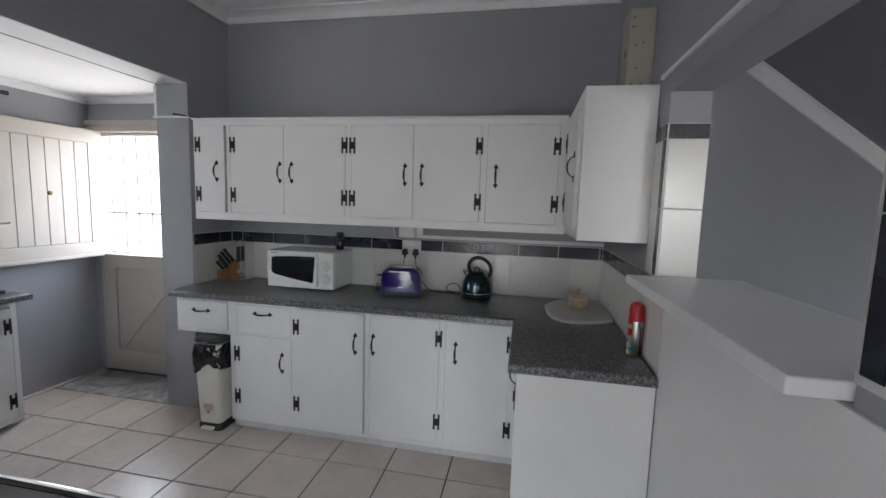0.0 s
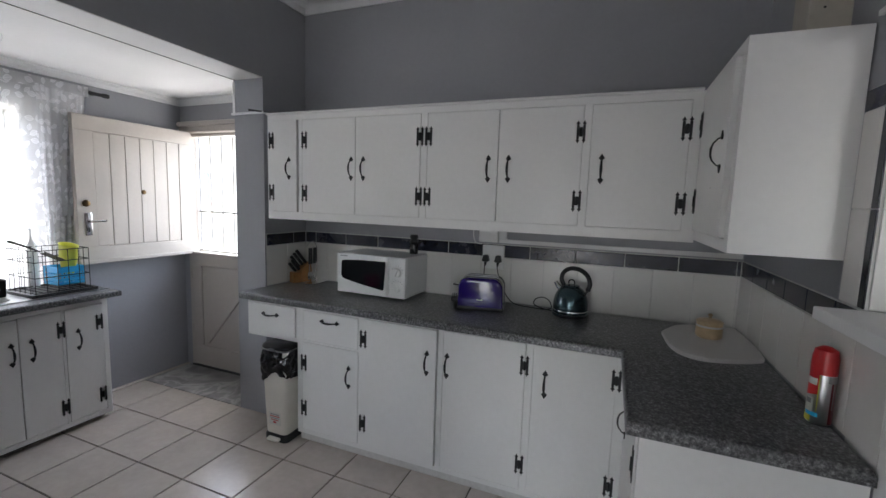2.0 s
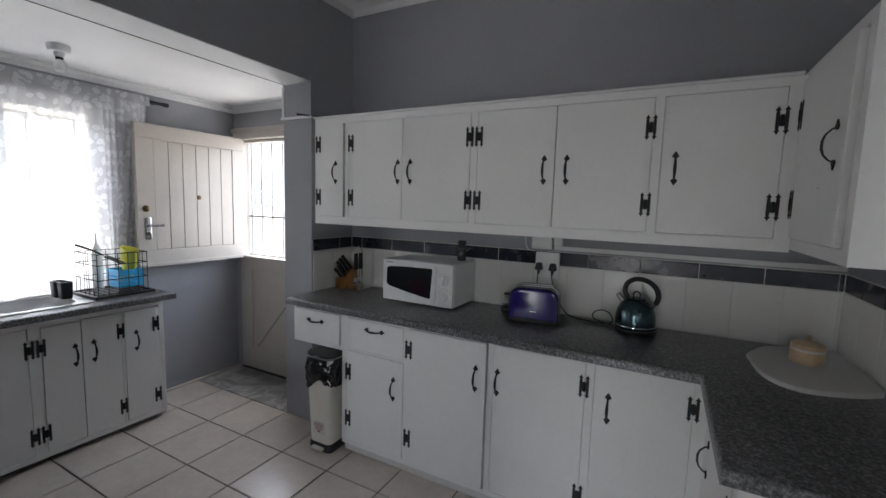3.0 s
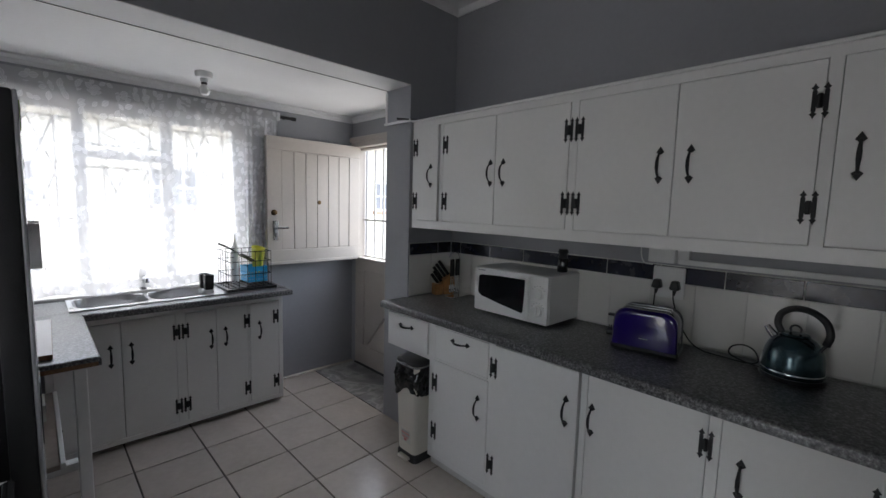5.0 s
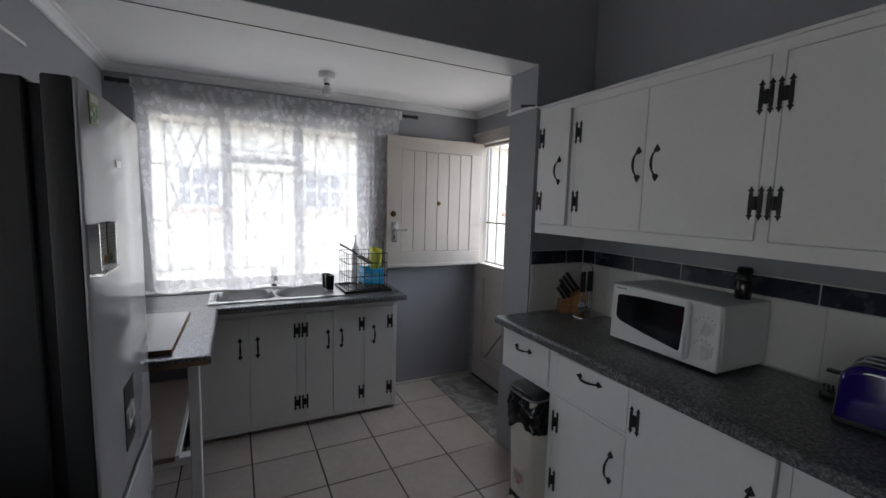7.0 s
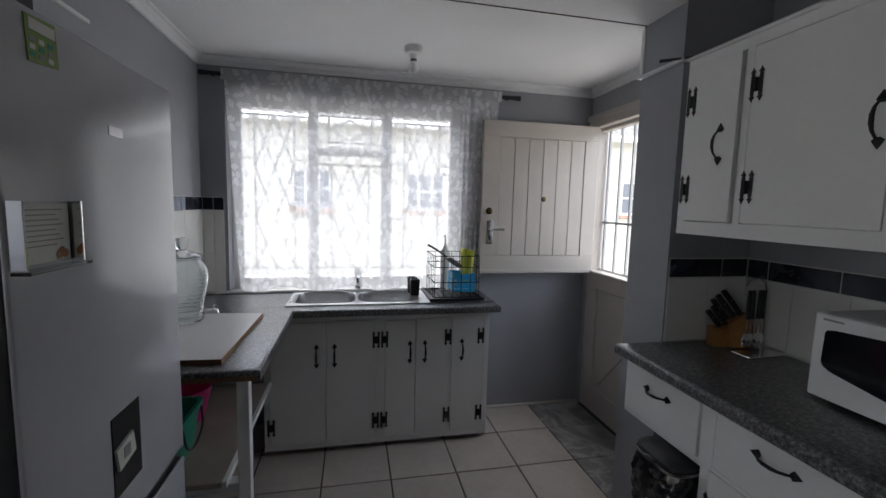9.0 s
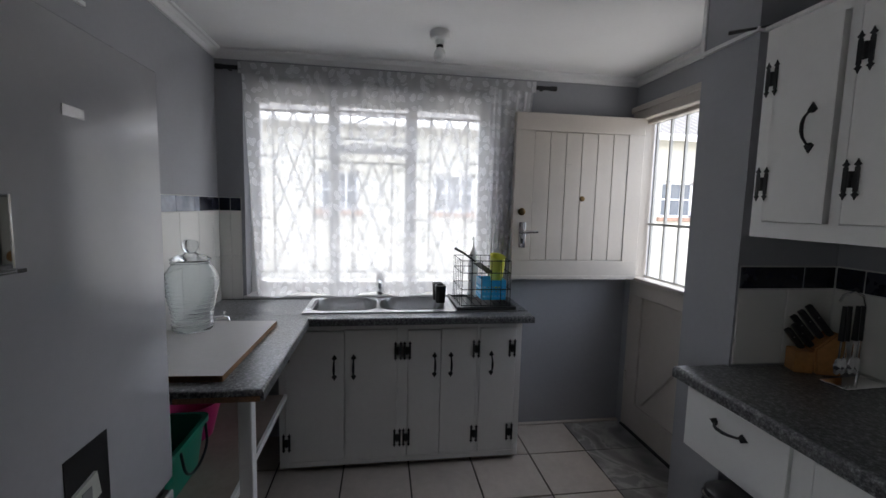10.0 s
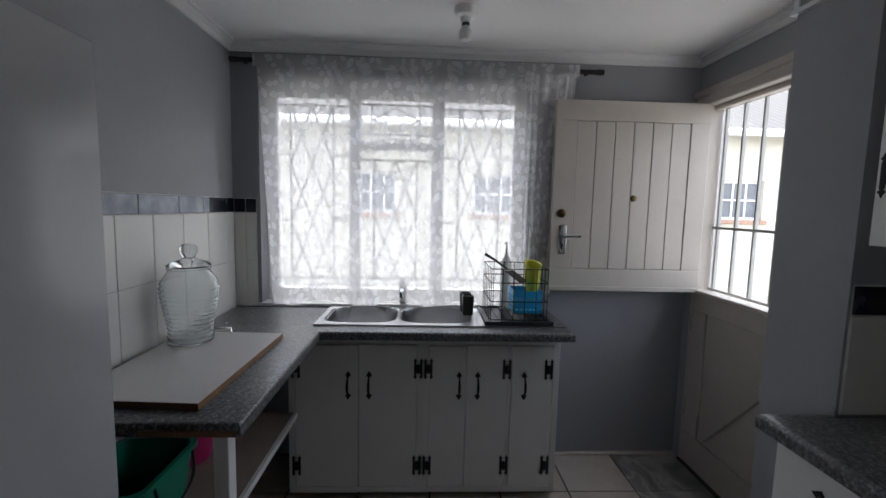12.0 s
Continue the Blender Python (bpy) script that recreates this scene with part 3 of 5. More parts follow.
bm = boxes(((0, 0.008, LZ0), (LW, 0.04, LZ1)), ((0, -0.004, LZ0), (LW, 0.008, LZ0 + 0.103)), ((0, -0.004, LZ1 - 0.107), (LW, 0.008, LZ1)),
           ((0, -0.004, LZ0 + 0.103), (0.105, 0.008, LZ1 - 0.107)), ((LW - 0.118, -0.004, LZ0 + 0.103), (LW, 0.008, LZ1 - 0.107)), bevel=0.002)
bm.transform(leaf_pose)
upper = part("upper_leaf", bm, DOORPAINT, door, "open upper half of the door with vertical boards")
nb = 6
for i in range(nb):
    w = (LW - 0.223) / nb
    bm = bmesh_box((0.105 + i * w + 0.0012, 0.0, LZ0 + 0.105), (0.105 + (i + 1) * w - 0.0012, 0.0085, LZ1 - 0.109), 0.003, 1)
    bm.transform(leaf_pose)
    part("plank", bm, DOORPAINT, upper)


def on_leaf(name, bm, mat, label, smooth=True):
    bm.transform(leaf_pose)
    return part(name, bm, mat, upper, label, smooth)


def disc(x, z, r, depth, y=-0.004):
    bm = lathe([(0, depth), (r * 0.6, depth), (r * 0.9, depth * 0.7), (r, 0), (0, 0)], 20)
    bm.transform(Matrix.Translation((x, y, z)) @ Matrix.Rotation(radians(90), 4, "X"))
    return bm


on_leaf("peep_hole", disc(0.40, 1.545, 0.018, 0.008, 0.001), DARKBRASS, "dark bronze spy hole")
on_leaf("lock", disc(LW - 0.055, 1.455, 0.024, 0.012), DARKBRASS, "round brass lock")
plate = on_leaf("handle_plate", bmesh_box((LW - 0.085, -0.008, 1.23), (LW - 0.042, -0.0035, 1.39), 0.002), CHROME, "chrome handle plate")
bm = tube([(LW - 0.063, -0.008, 1.33), (LW - 0.063, -0.045, 1.33), (LW - 0.075, -0.052, 1.33), (LW - 0.15, -0.05, 1.333)], 0.009, 8)
bm.transform(leaf_pose)
part("lever", bm, CHROME, plate, "chrome lever", True)
bm = outline([(LW - 0.067, 1.255), (LW - 0.059, 1.255), (LW - 0.057, 1.285), (LW - 0.069, 1.285)], 0.0005)
bm.transform(leaf_pose @ Matrix.Translation((0, -0.008, 0)))
part("keyhole", bm, BLACK, plate)
on_leaf("weather_strip", bmesh_box((0.0, -0.012, LZ0 - 0.018), (LW, 0.035, LZ0 + 0.006), 0.002), DOORPAINT, "cream drip strip", False)

gate = thing("security_bars", "white painted steel bars, coloured grey as if backlit, in the back door opening", "security gate", (-3.1, 3.355, 1.05))
for i in range(7):
    x = -3.50 + i * 0.132
    part("bar", boxes(((x - 0.006, 3.346, 1.046), (x + 0.006, 3.366, DZ - 0.02)), bevel=0.002), BACKLITPAINT, gate)
for z in (1.045, 1.392, 2.045):
    part("rail", boxes(((DX0 + 0.005, 3.347, z - 0.007), (DX1 - 0.005, 3.363, z + 0.007))), BACKLITPAINT, gate)

# ---- serving hatch ----
bm = bmesh_box((0.436, 1.07, 1.257), (0.87, 2.127, 1.292), 0.004)
for v in bm.verts:
    if v.co.x < 0.5 and v.co.y < 1.2:
        v.co.x += 0.02
structure("hatch_ledge", bm, TRIM, "white painted ledge of the serving hatch", "ledge")

# ---- ironmongery shared by all cabinets ----
def spade(z, s):
    return [(-0.004, z), (-0.0125, z + s * 0.007), (-0.0085, z + s * 0.014), (0, z + s * 0.027), (0.0085, z + s * 0.014), (0.0125, z + s * 0.007), (0.004, z)]


def handle_mesh():
    bm = bmesh.new()
    outline(spade(0.038, 1), 0.004, bm)
    outline(spade(-0.038, -1), 0.004, bm)
    pts = [(0, -0.002, 0.044), (0, -0.012, 0.040), (0, -0.024, 0.026), (0, -0.029, 0.010), (0, -0.029, -0.010), (0, -0.024, -0.026), (0, -0.012, -0.040), (0, -0.002, -0.044)]
    strap = tube(pts, [0.0026, 0.0022, 0.0026, 0.0034, 0.0034, 0.0026, 0.0022, 0.0026], 8)
    strap.transform(Matrix.Diagonal((1.7, 1, 1, 1)))
    me = bpy.data.meshes.new("strap")
    strap.to_mesh(me)
    strap.free()
    bm.from_mesh(me)
    bpy.data.meshes.remove(me)
    return mesh_from("handle", bm, IRON, True)


def hinge_mesh():
    bm = bmesh.new()
    for x in (-0.0145, 0.0145):
        w = 0.006
        half = [(x + w, 0.0), (x + w, 0.031), (x + 0.0035, 0.035), (x + 0.0095, 0.040), (x + 0.004, 0.046), (x, 0.055)]
        right = [(p, -q) for p, q in half[:0:-1]] + half
        outline(right + [(2 * x - p, q) for p, q in right[-2:0:-1]], 0.003, bm)
    outline([(-0.011, -0.012), (-0.006, -0.022), (0.006, -0.022), (0.011, -0.012), (0.011, 0.012), (0.006, 0.022), (-0.006, 0.022), (-0.011, 0.012)], 0.0025, bm)
    tube([(0, -0.004, -0.022), (0, -0.004, 0.022)], 0.0045, 8, bm)
    return mesh_from("hinge", bm, IRON)


HANDLE, HINGE = handle_mesh(), hinge_mesh()


def place(face, a, z, depth, turn=0):
    """A pose on a cabinet face: "y" faces the camera's first side (-y), "x" the window run (+x), "-x" the return."""
    rz = {"y": 0, "x": 90, "-x": -90}[face]
    at = (a, depth, z) if face == "y" else (depth, a, z)
    return pose(*at, 0, 0, rz) @ pose(0, 0, 0, 0, turn, 0)


def front(name, unit, face, a0, a1, z0, z1, depth, proud, handle=None, hinges=(), turn=0, label=""):
    """A door or drawer front on a cabinet's face, with its handle and hinges."""
    s = -1 if face in ("y", "-x") else 1
    lo, hi = sorted((depth - s * 0.0165, depth + s * proud))
    bm = bmesh_box((a0, lo, z0), (a1, hi, z1), 0.002, 2) if face == "y" else bmesh_box((lo, a0, z0), (hi, a1, z1), 0.002, 2)
    d = part(name, bm, WHITE, unit, label)
    if handle:
        share("handle", HANDLE, d, place(face, handle[0], handle[1], depth + s * proud, turn) @ Matrix.Scale(1.12, 4), "black wrought-iron handle")
    for a, z in hinges:
        share("hinge", HINGE, d, place(face, a, z, depth + s * (proud + 0.0005)), "black iron H hinge")
    return d


def carcass(unit, face, a0, a1, z0, z1, depth, back, holes, gap=0.0022, frame_depth=0.018):
    """A closed box with a face frame of stiles and rails; doors sit in its openings with a narrow gap."""
    s = -1 if face in ("y", "-x") else 1
    def add(name, u0, u1, w0, w1, d0, d1):
        d0, d1 = sorted((d0, d1))
        part(name, boxes(((u0, d0, w0), (u1, d1, w1)) if face == "y" else ((d0, u0, w0), (d1, u1, w1))), WHITE, unit)
    add("body", a0, a1, z0, z1, depth - s * frame_depth, back)
    holes = [(h0 - gap, h1 + gap, w0 - gap, w1 + gap) for h0, h1, w0, w1 in holes]
    us = sorted({a0, a1, *[h for r in holes for h in r[:2]]})
    ws = sorted({z0, z1, *[h for r in holes for h in r[2:]]})
    for u0, u1 in zip(us, us[1:]):
        run, out = None, []
        for w0, w1 in zip(ws, ws[1:]):
            mid = ((u0 + u1) / 2, (w0 + w1) / 2)
            if any(h[0] < mid[0] < h[1] and h[2] < mid[1] < h[3] for h in holes):
                out, run = out + ([run] if run else []), None
            else:
                run = (run[0], w1) if run else (w0, w1)
        for w0, w1 in out + ([run] if run else []):
            add("stile" if w1 - w0 > 0.8 * (z1 - z0) else "rail", u0, u1, w0, w1, depth, depth - s * frame_depth)


# ---- upper cabinets ----
UY, UZ0, UZ1 = 2.85, 1.40, 2.068
UNITS = [(-2.235, -1.975, [(-2.188, -1.985, -2.05, -2.194, 0.012)], "narrow white wall cabinet with black iron fittings"),
         (-1.975, -1.106, [(-1.953, -1.559, -1.586, -1.936, 0.0015), (-1.555, -1.128, -1.50, -1.131, 0.003)], "white two-door wall cabinet with black iron fittings"),
         (-1.106, -0.233, [(-1.085, -0.681, -0.73, -1.079, 0.001), (-0.677, -0.262, -0.622, -0.272, 0.002)], "white two-door wall cabinet with black iron fittings"),
         (-0.233, 0.245, [(-0.223, 0.190, -0.169, 0.179, 0.002)], "white wall cabinet beside the corner, black iron fittings")]
for x0, x1, doors, label in UNITS:
    u = thing("wall_cabinet", label, "cabinet", ((x0 + x1) / 2, UY + 0.2, UZ0), group="wall cabinets")
    carcass(u, "y", x0, x1, UZ0, UZ1, UY, YN - 0.002, [(d[0], d[1], 1.452, 2.03) for d in doors], frame_depth=0.018 if len(doors) > 1 else 0.07)
    for a0, a1, h, g, proud in doors:
        front("door", u, "y", a0, a1 - (0.006 if proud > 0.01 else 0), 1.452, 2.03, UY, proud, (h, 1.728), ((g, 1.905), (g, 1.573)))
part_top = solid("cabinet_top_board", boxes(((-2.24, UY - 0.012, UZ1 + 0.001), (0.232, YN - 0.003, UZ1 + 0.013)), bevel=0.003), WHITE, "white painted board on top of the wall cabinets", "board")
u = thing("wall_cabinet", "white corner return wall cabinet with its door slightly ajar", "cabinet", (0.39, 2.6, UZ0), group="wall cabinets")
carcass(u, "-x", 2.262, YN - 0.002, UZ0 + 0.012, UZ1 + 0.015, 0.247, XE0 - 0.006, [(2.312, 2.825, 1.455, 2.045)], frame_depth=0.12)
d = front("door", u, "-x", 2.328, 2.825, 1.458, 2.043, 0.247, 0.016, (2.40, 1.75), ((2.825, 1.915), (2.825, 1.585)))

# ---- base cabinets ----
BY, BZ0, BZ1, CT = 2.70, 0.06, 0.889, 0.93
u = thing("drawer_unit", "white hanging drawer unit above the pedal bin", "cabinet", (-2.07, 2.95, 0.645), group="base cabinets")
carcass(u, "y", -2.272, -1.868, 0.645, BZ1, BY, YN - 0.02, [(-2.255, -1.882, 0.672, 0.862)])
front("drawer", u, "y", -2.255, -1.882, 0.672, 0.862, BY, 0.010, (-2.077, 0.80), turn=90)
BASE = [(-1.868, -1.40, [("drawer", -1.822, -1.428, 0.672, 0.856, (-1.627, 0.806), (), 90), ("door", -1.832, -1.425, 0.088, 0.655, (-1.489, 0.49), ((-1.819, 0.525), (-1.819, 0.23)), 0)], 0.002, "white base cabinet with a drawer over a door"),
        (-1.40, -0.905, [("door", -1.379, -0.922, 0.085, 0.862, (-0.981, 0.672), ((-1.384, 0.745), (-1.384, 0.232)), 0)], 0.012, "white single-door base cabinet under the granite-look worktop"),
        (-0.905, -0.42, [("door", -0.890, -0.452, 0.088, 0.862, (-0.868, 0.674), ((-0.455, 0.75), (-0.455, 0.226)), 0)], 0.001, "white single-door base cabinet under the granite-look worktop"),
        (-0.42, 0.018, [("door", -0.412, -0.032, 0.088, 0.864, (-0.351, 0.673), ((-0.03, 0.754), (-0.03, 0.231)), 0)], 0.002, "white base cabinet in the corner of the worktop")]
for x0, x1, fronts, proud, label in BASE:
    u = thing("base_cabinet", label, "cabinet", ((x0 + x1) / 2, 2.95, 0.0), group="base cabinets")
    carcass(u, "y", x0, x1, BZ0, BZ1, BY, YN - 0.02, [(f[1], f[2], f[3], f[4]) for f in fronts], frame_depth=0.07 if proud > 0.01 else 0.018)
    part("plinth", boxes(((x0, BY + 0.03, 0.0), (x1, BY + 0.07, BZ0))), WALLGROUT, u, "grey recessed plinth")
    for kind_, a0, a1, z0, z1, h, g, turn in fronts:
        front(kind_, u, "y", a0, a1 - (0.006 if proud > 0.01 else 0), z0, z1, BY, proud, h, g, turn)
u = thing("base_cabinet", "white end cabinet of the worktop return with a plain side panel", "cabinet", (0.28, 2.33, 0.0), group="base cabinets")
carcass(u, "-x", 1.972, 3.20, 0.0, BZ1, 0.018, XE0 - 0.01, [(2.02, 2.62, 0.09, 0.86)])
front("door", u, "-x", 2.02, 2.62, 0.09, 0.86, 0.018, 0.006, (2.50, 0.66), ((2.035, 0.755), (2.035, 0.23)))


def worktop(points, z0, z1, r=0.016):
    """A slab over a plan outline with a rounded upper edge."""
    bm = bmesh.new()
    vs = [bm.verts.new((x, y, z0)) for x, y in points]
    f = bm.faces.new(vs)
    g = bmesh.ops.extrude_face_region(bm, geom=[f])
    up = [v for v in g["geom"] if isinstance(v, bmesh.types.BMVert)]
    for v in up:
        v.co.z = z1
    e = [e for e in bm.edges if all(abs(v.co.z - z1) < 1e-6 for v in e.verts)]
    bmesh.ops.bevel(bm, geom=e, offset=r, segments=4, affect="EDGES", profile=0.5)
    return bm


solid("worktop", worktop([(-2.292, 2.648), (-0.022, 2.622), (-0.022, 1.952), (XE0 - 0.009, 1.952), (XE0 - 0.009, YN - 0.009), (XB1 + 0.009, YN - 0.009), (XB1 + 0.009, 2.858), (-2.292, 2.858)], BZ1, CT), GRANITE, "dark granite-look laminate worktop turning a corner", "worktop", True)

# ---- sink run ----
SX, ST = -3.22, 0.888
u = thing("sink_cabinet", "white five-door sink cabinet with scuffed paint and black iron fittings", "cabinet", (-3.4, 1.74, 0.0))
SDOORS = ((1.105, 1.412, 1.361, 1.108), (1.416, 1.698, 1.463, 1.703), (1.757, 1.938, 1.906, 1.753), (1.942, 2.146, 1.998, 2.142), (2.166, 2.374, 2.231, 2.352))
carcass(u, "x", 1.072, 2.406, 0.034, 0.848, SX, SX - 0.035, [(d[0], d[1], 0.066, 0.802) for d in SDOORS])
part("side_panel", boxes(((XW + 0.003, 2.386, 0.034), (SX - 0.0352, 2.406, 0.848))), WHITE, u)
part("side_panel", boxes(((XW + 0.003, 1.072, 0.034), (SX - 0.0352, 1.092, 0.848))), WHITE, u)
# black box in place of the shade in the gap above the floor
part("plinth", boxes(((XW + 0.01, 1.10, 0.0), (SX - 0.06, 2.37, 0.034))), BLACK, u, "black fill for the shaded gap under the cabinet")
for (a0, a1, h, g), top in zip(SDOORS, (0.795, 0.801, 0.794, 0.801, 0.798)):
    front("door", u, "x", a0, a1, 0.066, top, SX, 0.002, (h, 0.595), ((g, 0.68), (g, 0.178)))
SINK = (-3.70, -3.235, 1.19, 2.365)
wt = thing("worktop", "grey granite-look laminate worktop round the sink", "worktop", (-3.2, 1.5, 0.85))
part("sink_run", boxes(((XW + 0.001, YL + 0.011, 0.85), (SINK[0] + 0.088, 2.446, ST))), GRANITE, wt)
part("front_strip", worktop([(SINK[1] - 0.02, 1.232), (-3.128, 1.232), (-3.128, 2.446), (SINK[1] - 0.02, 2.446)], 0.85, ST, 0.014), GRANITE, wt, smooth=True)
part("side_run", worktop([(-3.255, YL + 0.011), (-2.302, YL + 0.011), (-2.302, 1.246), (-3.255, 1.246)], 0.85, ST - 0.0005, 0.014), GRANITE, wt, smooth=True)
part("corner_slab", boxes(((-3.598, YL + 0.0155, 0.85), (-3.236, 1.2305, ST - 0.0002))), GRANITE, wt)
part("end_strip", boxes(((SINK[0] + 0.0885, 2.34, 0.85), (SINK[1] - 0.02, 2.446, ST))), GRANITE, wt)
part("end_edge", boxes(((-2.3015, 0.98, 0.851), (-2.2985, 1.235, 0.868))), CHIP, wt, "worn raw edge of the board")


def sink_mesh():
    bm = bmesh.new()
    nx, ny = 56, 150
    x0, x1, y0, y1 = SINK
    bowls = [(-3.442, 1.398, 0.164, 0.186), (-3.442, 1.786, 0.164, 0.184)]
    rows = []
    for j in range(ny + 1):
        y = y0 + (y1 - y0) * j / ny
        row = []
        for i in range(nx + 1):
            x = (x0 + 0.08) + (x1 - x0 - 0.08) * i / nx
            z = ST + 0.006
            for cx, cy, rx, ry in bowls:
                d = (abs((x - cx) / rx) ** 4 + abs((y - cy) / ry) ** 4) ** 0.25
                t = min(1, max(0, (1.0 - d) / 0.10))
                z -= 0.15 * t * t * (3 - 2 * t)
            if y > 2.0:
                z -= 0.004 * (0.5 + 0.5 * math.sin((y - 2.0) * 2 * math.pi / 0.045)) * (1 if x0 + 0.13 < x < x1 - 0.05 and y < 2.32 else 0)
            row.append(bm.verts.new((x, y, z)))
        rows.append(row)
    for a, b in zip(rows, rows[1:]):
        for i in range(nx):
            bm.faces.new((a[i], a[i + 1], b[i + 1], b[i]))
    edge = [e for e in bm.edges if e.is_boundary]
    g = bmesh.ops.extrude_edge_only(bm, edges=edge)
    for v in g["geom"]:
        if isinstance(v, bmesh.types.BMVert):
            v.co.z -= 0.0065
    return bm


sink = thing("kitchen_sink", "stainless steel double-bowl sink set in the worktop", "sink", (-3.45, 1.78, ST))
part("bowl_tray", sink_mesh(), STEEL, sink, smooth=True)
for y in (1.398, 1.786):
    part("drain", lathe([(0, 0.002), (0.03, 0.002), (0.036, 0.0), (0.036, -0.002)], 20, (-3.455, y, ST - 0.143)), CHROME, sink, smooth=True)
tap = thing("mixer_tap", "chrome lever mixer tap behind the sink bowls", "tap", (-3.645, 1.60, ST + 0.006))
part("body", lathe([(0, 0), (0.03, 0), (0.03, 0.006), (0.023, 0.012), (0.021, 0.095), (0.025, 0.102), (0.026, 0.134), (0.018, 0.146), (0, 0.149)], 24), TAPMETAL, tap, smooth=True, local=True)
part("spout", tube([(0.005, 0, 0.08), (0.06, 0.0, 0.105), (0.12, 0.0, 0.11), (0.15, 0.0, 0.102), (0.158, 0, 0.08)], [0.017, 0.016, 0.014, 0.013, 0.012], 12), TAPMETAL, tap, smooth=True, local=True)
part("lever", tube([(0, 0, 0.144), (0.005, -0.012, 0.158), (0.012, -0.035, 0.170)], [0.011, 0.009, 0.007], 8), TAPMETAL, tap, smooth=True, local=True)

# open side run: leg, shelf
stand = thing("worktop_stand", "white painted timber leg and shelf under the side worktop", "stand", (-2.6, 0.95, 0.0))
part("leg", bmesh_box((-2.375, 1.157, 0.0), (-2.33, 1.200, 0.838), 0.004), WHITE, stand)
part("leg_plate", bmesh_box((-2.42, 1.112, 0.8385), (-2.325, 1.222, 0.849), 0.002), WHITE, stand)
part("leg", bmesh_box((-2.405, 0.70, 0.0), (-2.35, 0.755, 0.849), 0.004), WHITE, stand)
part("rail", bmesh_box((-2.402, 0.755, 0.40), (-2.354, 1.157, 0.435), 0.003), WHITE, stand)
part("shelf", bmesh_box((-3.21, 0.66, 0.437), (-2.33, 1.10, 0.458), 0.002), SHELF, stand, "brown board shelf")
part("shelf_edge", bmesh_box((-3.21, 1.101, 0.434), (-2.33, 1.117, 0.461), 0.002), WHITE, stand)

# ---- fridge ----
FX0, FX1, FY, FZ = -2.12, -1.505, 1.06, 1.785
fr = thing("fridge_freezer", "silver fridge freezer with dark sides and magnets", "fridge", ((FX0 + FX1) / 2, 0.72, 0.0))
part("body", bmesh_box((FX0 + 0.004, 0.40, 0.03), (FX1 - 0.004, FY - 0.085, FZ - 0.01), 0.006), FRIDGESIDE, fr, "dark grey cabinet")
part("seal", boxes(((FX0 + 0.018, FY - 0.085, 0.06), (FX1 - 0.018, FY - 0.06, FZ - 0.02))), BLACK, fr, "black door seal")
for name, z0, z1, label in (("upper_door", 0.735, FZ, "dark-edged upper door"), ("lower_door", 0.05, 0.700, "dark-edged freezer door")):
    leaf_ = part(name, bmesh_box((FX0, FY - 0.06, z0), (FX1, FY - 0.009, z1), 0.006, 2), FRIDGESIDE, fr, label, True)
    part("front_panel", bmesh_box((FX0 + 0.0005, FY - 0.0088, z0 + 0.0005), (FX1 - 0.0005, FY, z1 - 0.0005), 0.007, 3), FRIDGE, leaf_, "smooth silver front", True)
part("door_grip", boxes(((FX0 + 0.01, FY - 0.055, 0.70), (FX1 - 0.01, FY - 0.018, 0.735))), BLACK, fr, "dark recessed grip between the doors")
part("badge", bmesh_box((-1.852, FY, 1.617), (-1.797, FY + 0.002, 1.637), 0.001), STEEL, fr, "small brushed steel badge")
for x in (FX0 + 0.06, FX1 - 0.06):
    part("foot", lathe([(0, 0), (0.02, 0), (0.02, 0.03), (0, 0.03)], 12, (x, FY - 0.12, 0)), BLACK, fr)


def card(name, x, z, w, h, tilt, mat, label, category, thick=0.002, y=FY):
    t = thing(name, label, category, (x, y + 0.0005, z), 180)
    bm = bmesh_box((-w / 2, -thick, -h / 2), (w / 2, 0, h / 2))
    bm.transform(Matrix.Rotation(radians(tilt), 4, "Y"))
    part("sheet", bm, mat, t, local=True)
    return t


c = card("fridge_magnet", -1.612, 1.738, 0.072, 0.072, -4, LIME, "lime green printed card stuck to the fridge", "magnet")
part("picture_print", boxes(((-0.03, -0.003, 0.012), (0.03, -0.0021, 0.03))), PAPER, c, local=True)
for i in range(9):
    part("picture_print", boxes(((-0.03 + 0.021 * (i % 3), -0.0028, -0.03 + 0.012 * (i // 3)), (-0.018 + 0.021 * (i % 3), -0.0021, -0.022 + 0.012 * (i // 3)))), (GREEN, PAPER, INK)[(i * 2 + i // 3) % 3], c, local=True)
c = card("fridge_magnet", -1.803, 0.918, 0.118, 0.185, 0, BLACK, "black card stuck to the fridge door", "magnet")
c = card("fridge_magnet", -1.786, 0.918, 0.072, 0.052, -10, PAPER, "white square magnet on a black card", "magnet", 0.006, FY + 0.0025)
part("picture_print", boxes(((-0.013, -0.0072, -0.013), (0.013, -0.0061, 0.013))), INK, c, local=True)
h = thing("recipe_holder", "clear acrylic holder with a printed recipe on the fridge", "holder", (-1.58, FY, 1.37))
HX0, HX1, HZ0, HZ1 = -1.650, -1.515, 1.372, 1.476
part("back_plate", bmesh_box((HX0, FY + 0.0008, HZ0), (HX1, FY + 0.003, HZ1), 0.0005), ACRYLIC, h)
pg = part("sheet", boxes(((HX0 + 0.006, FY + 0.0035, HZ0 + 0.003), (HX1 - 0.004, FY + 0.0045, HZ1 - 0.003))), PAPER, h, "cream printed page")
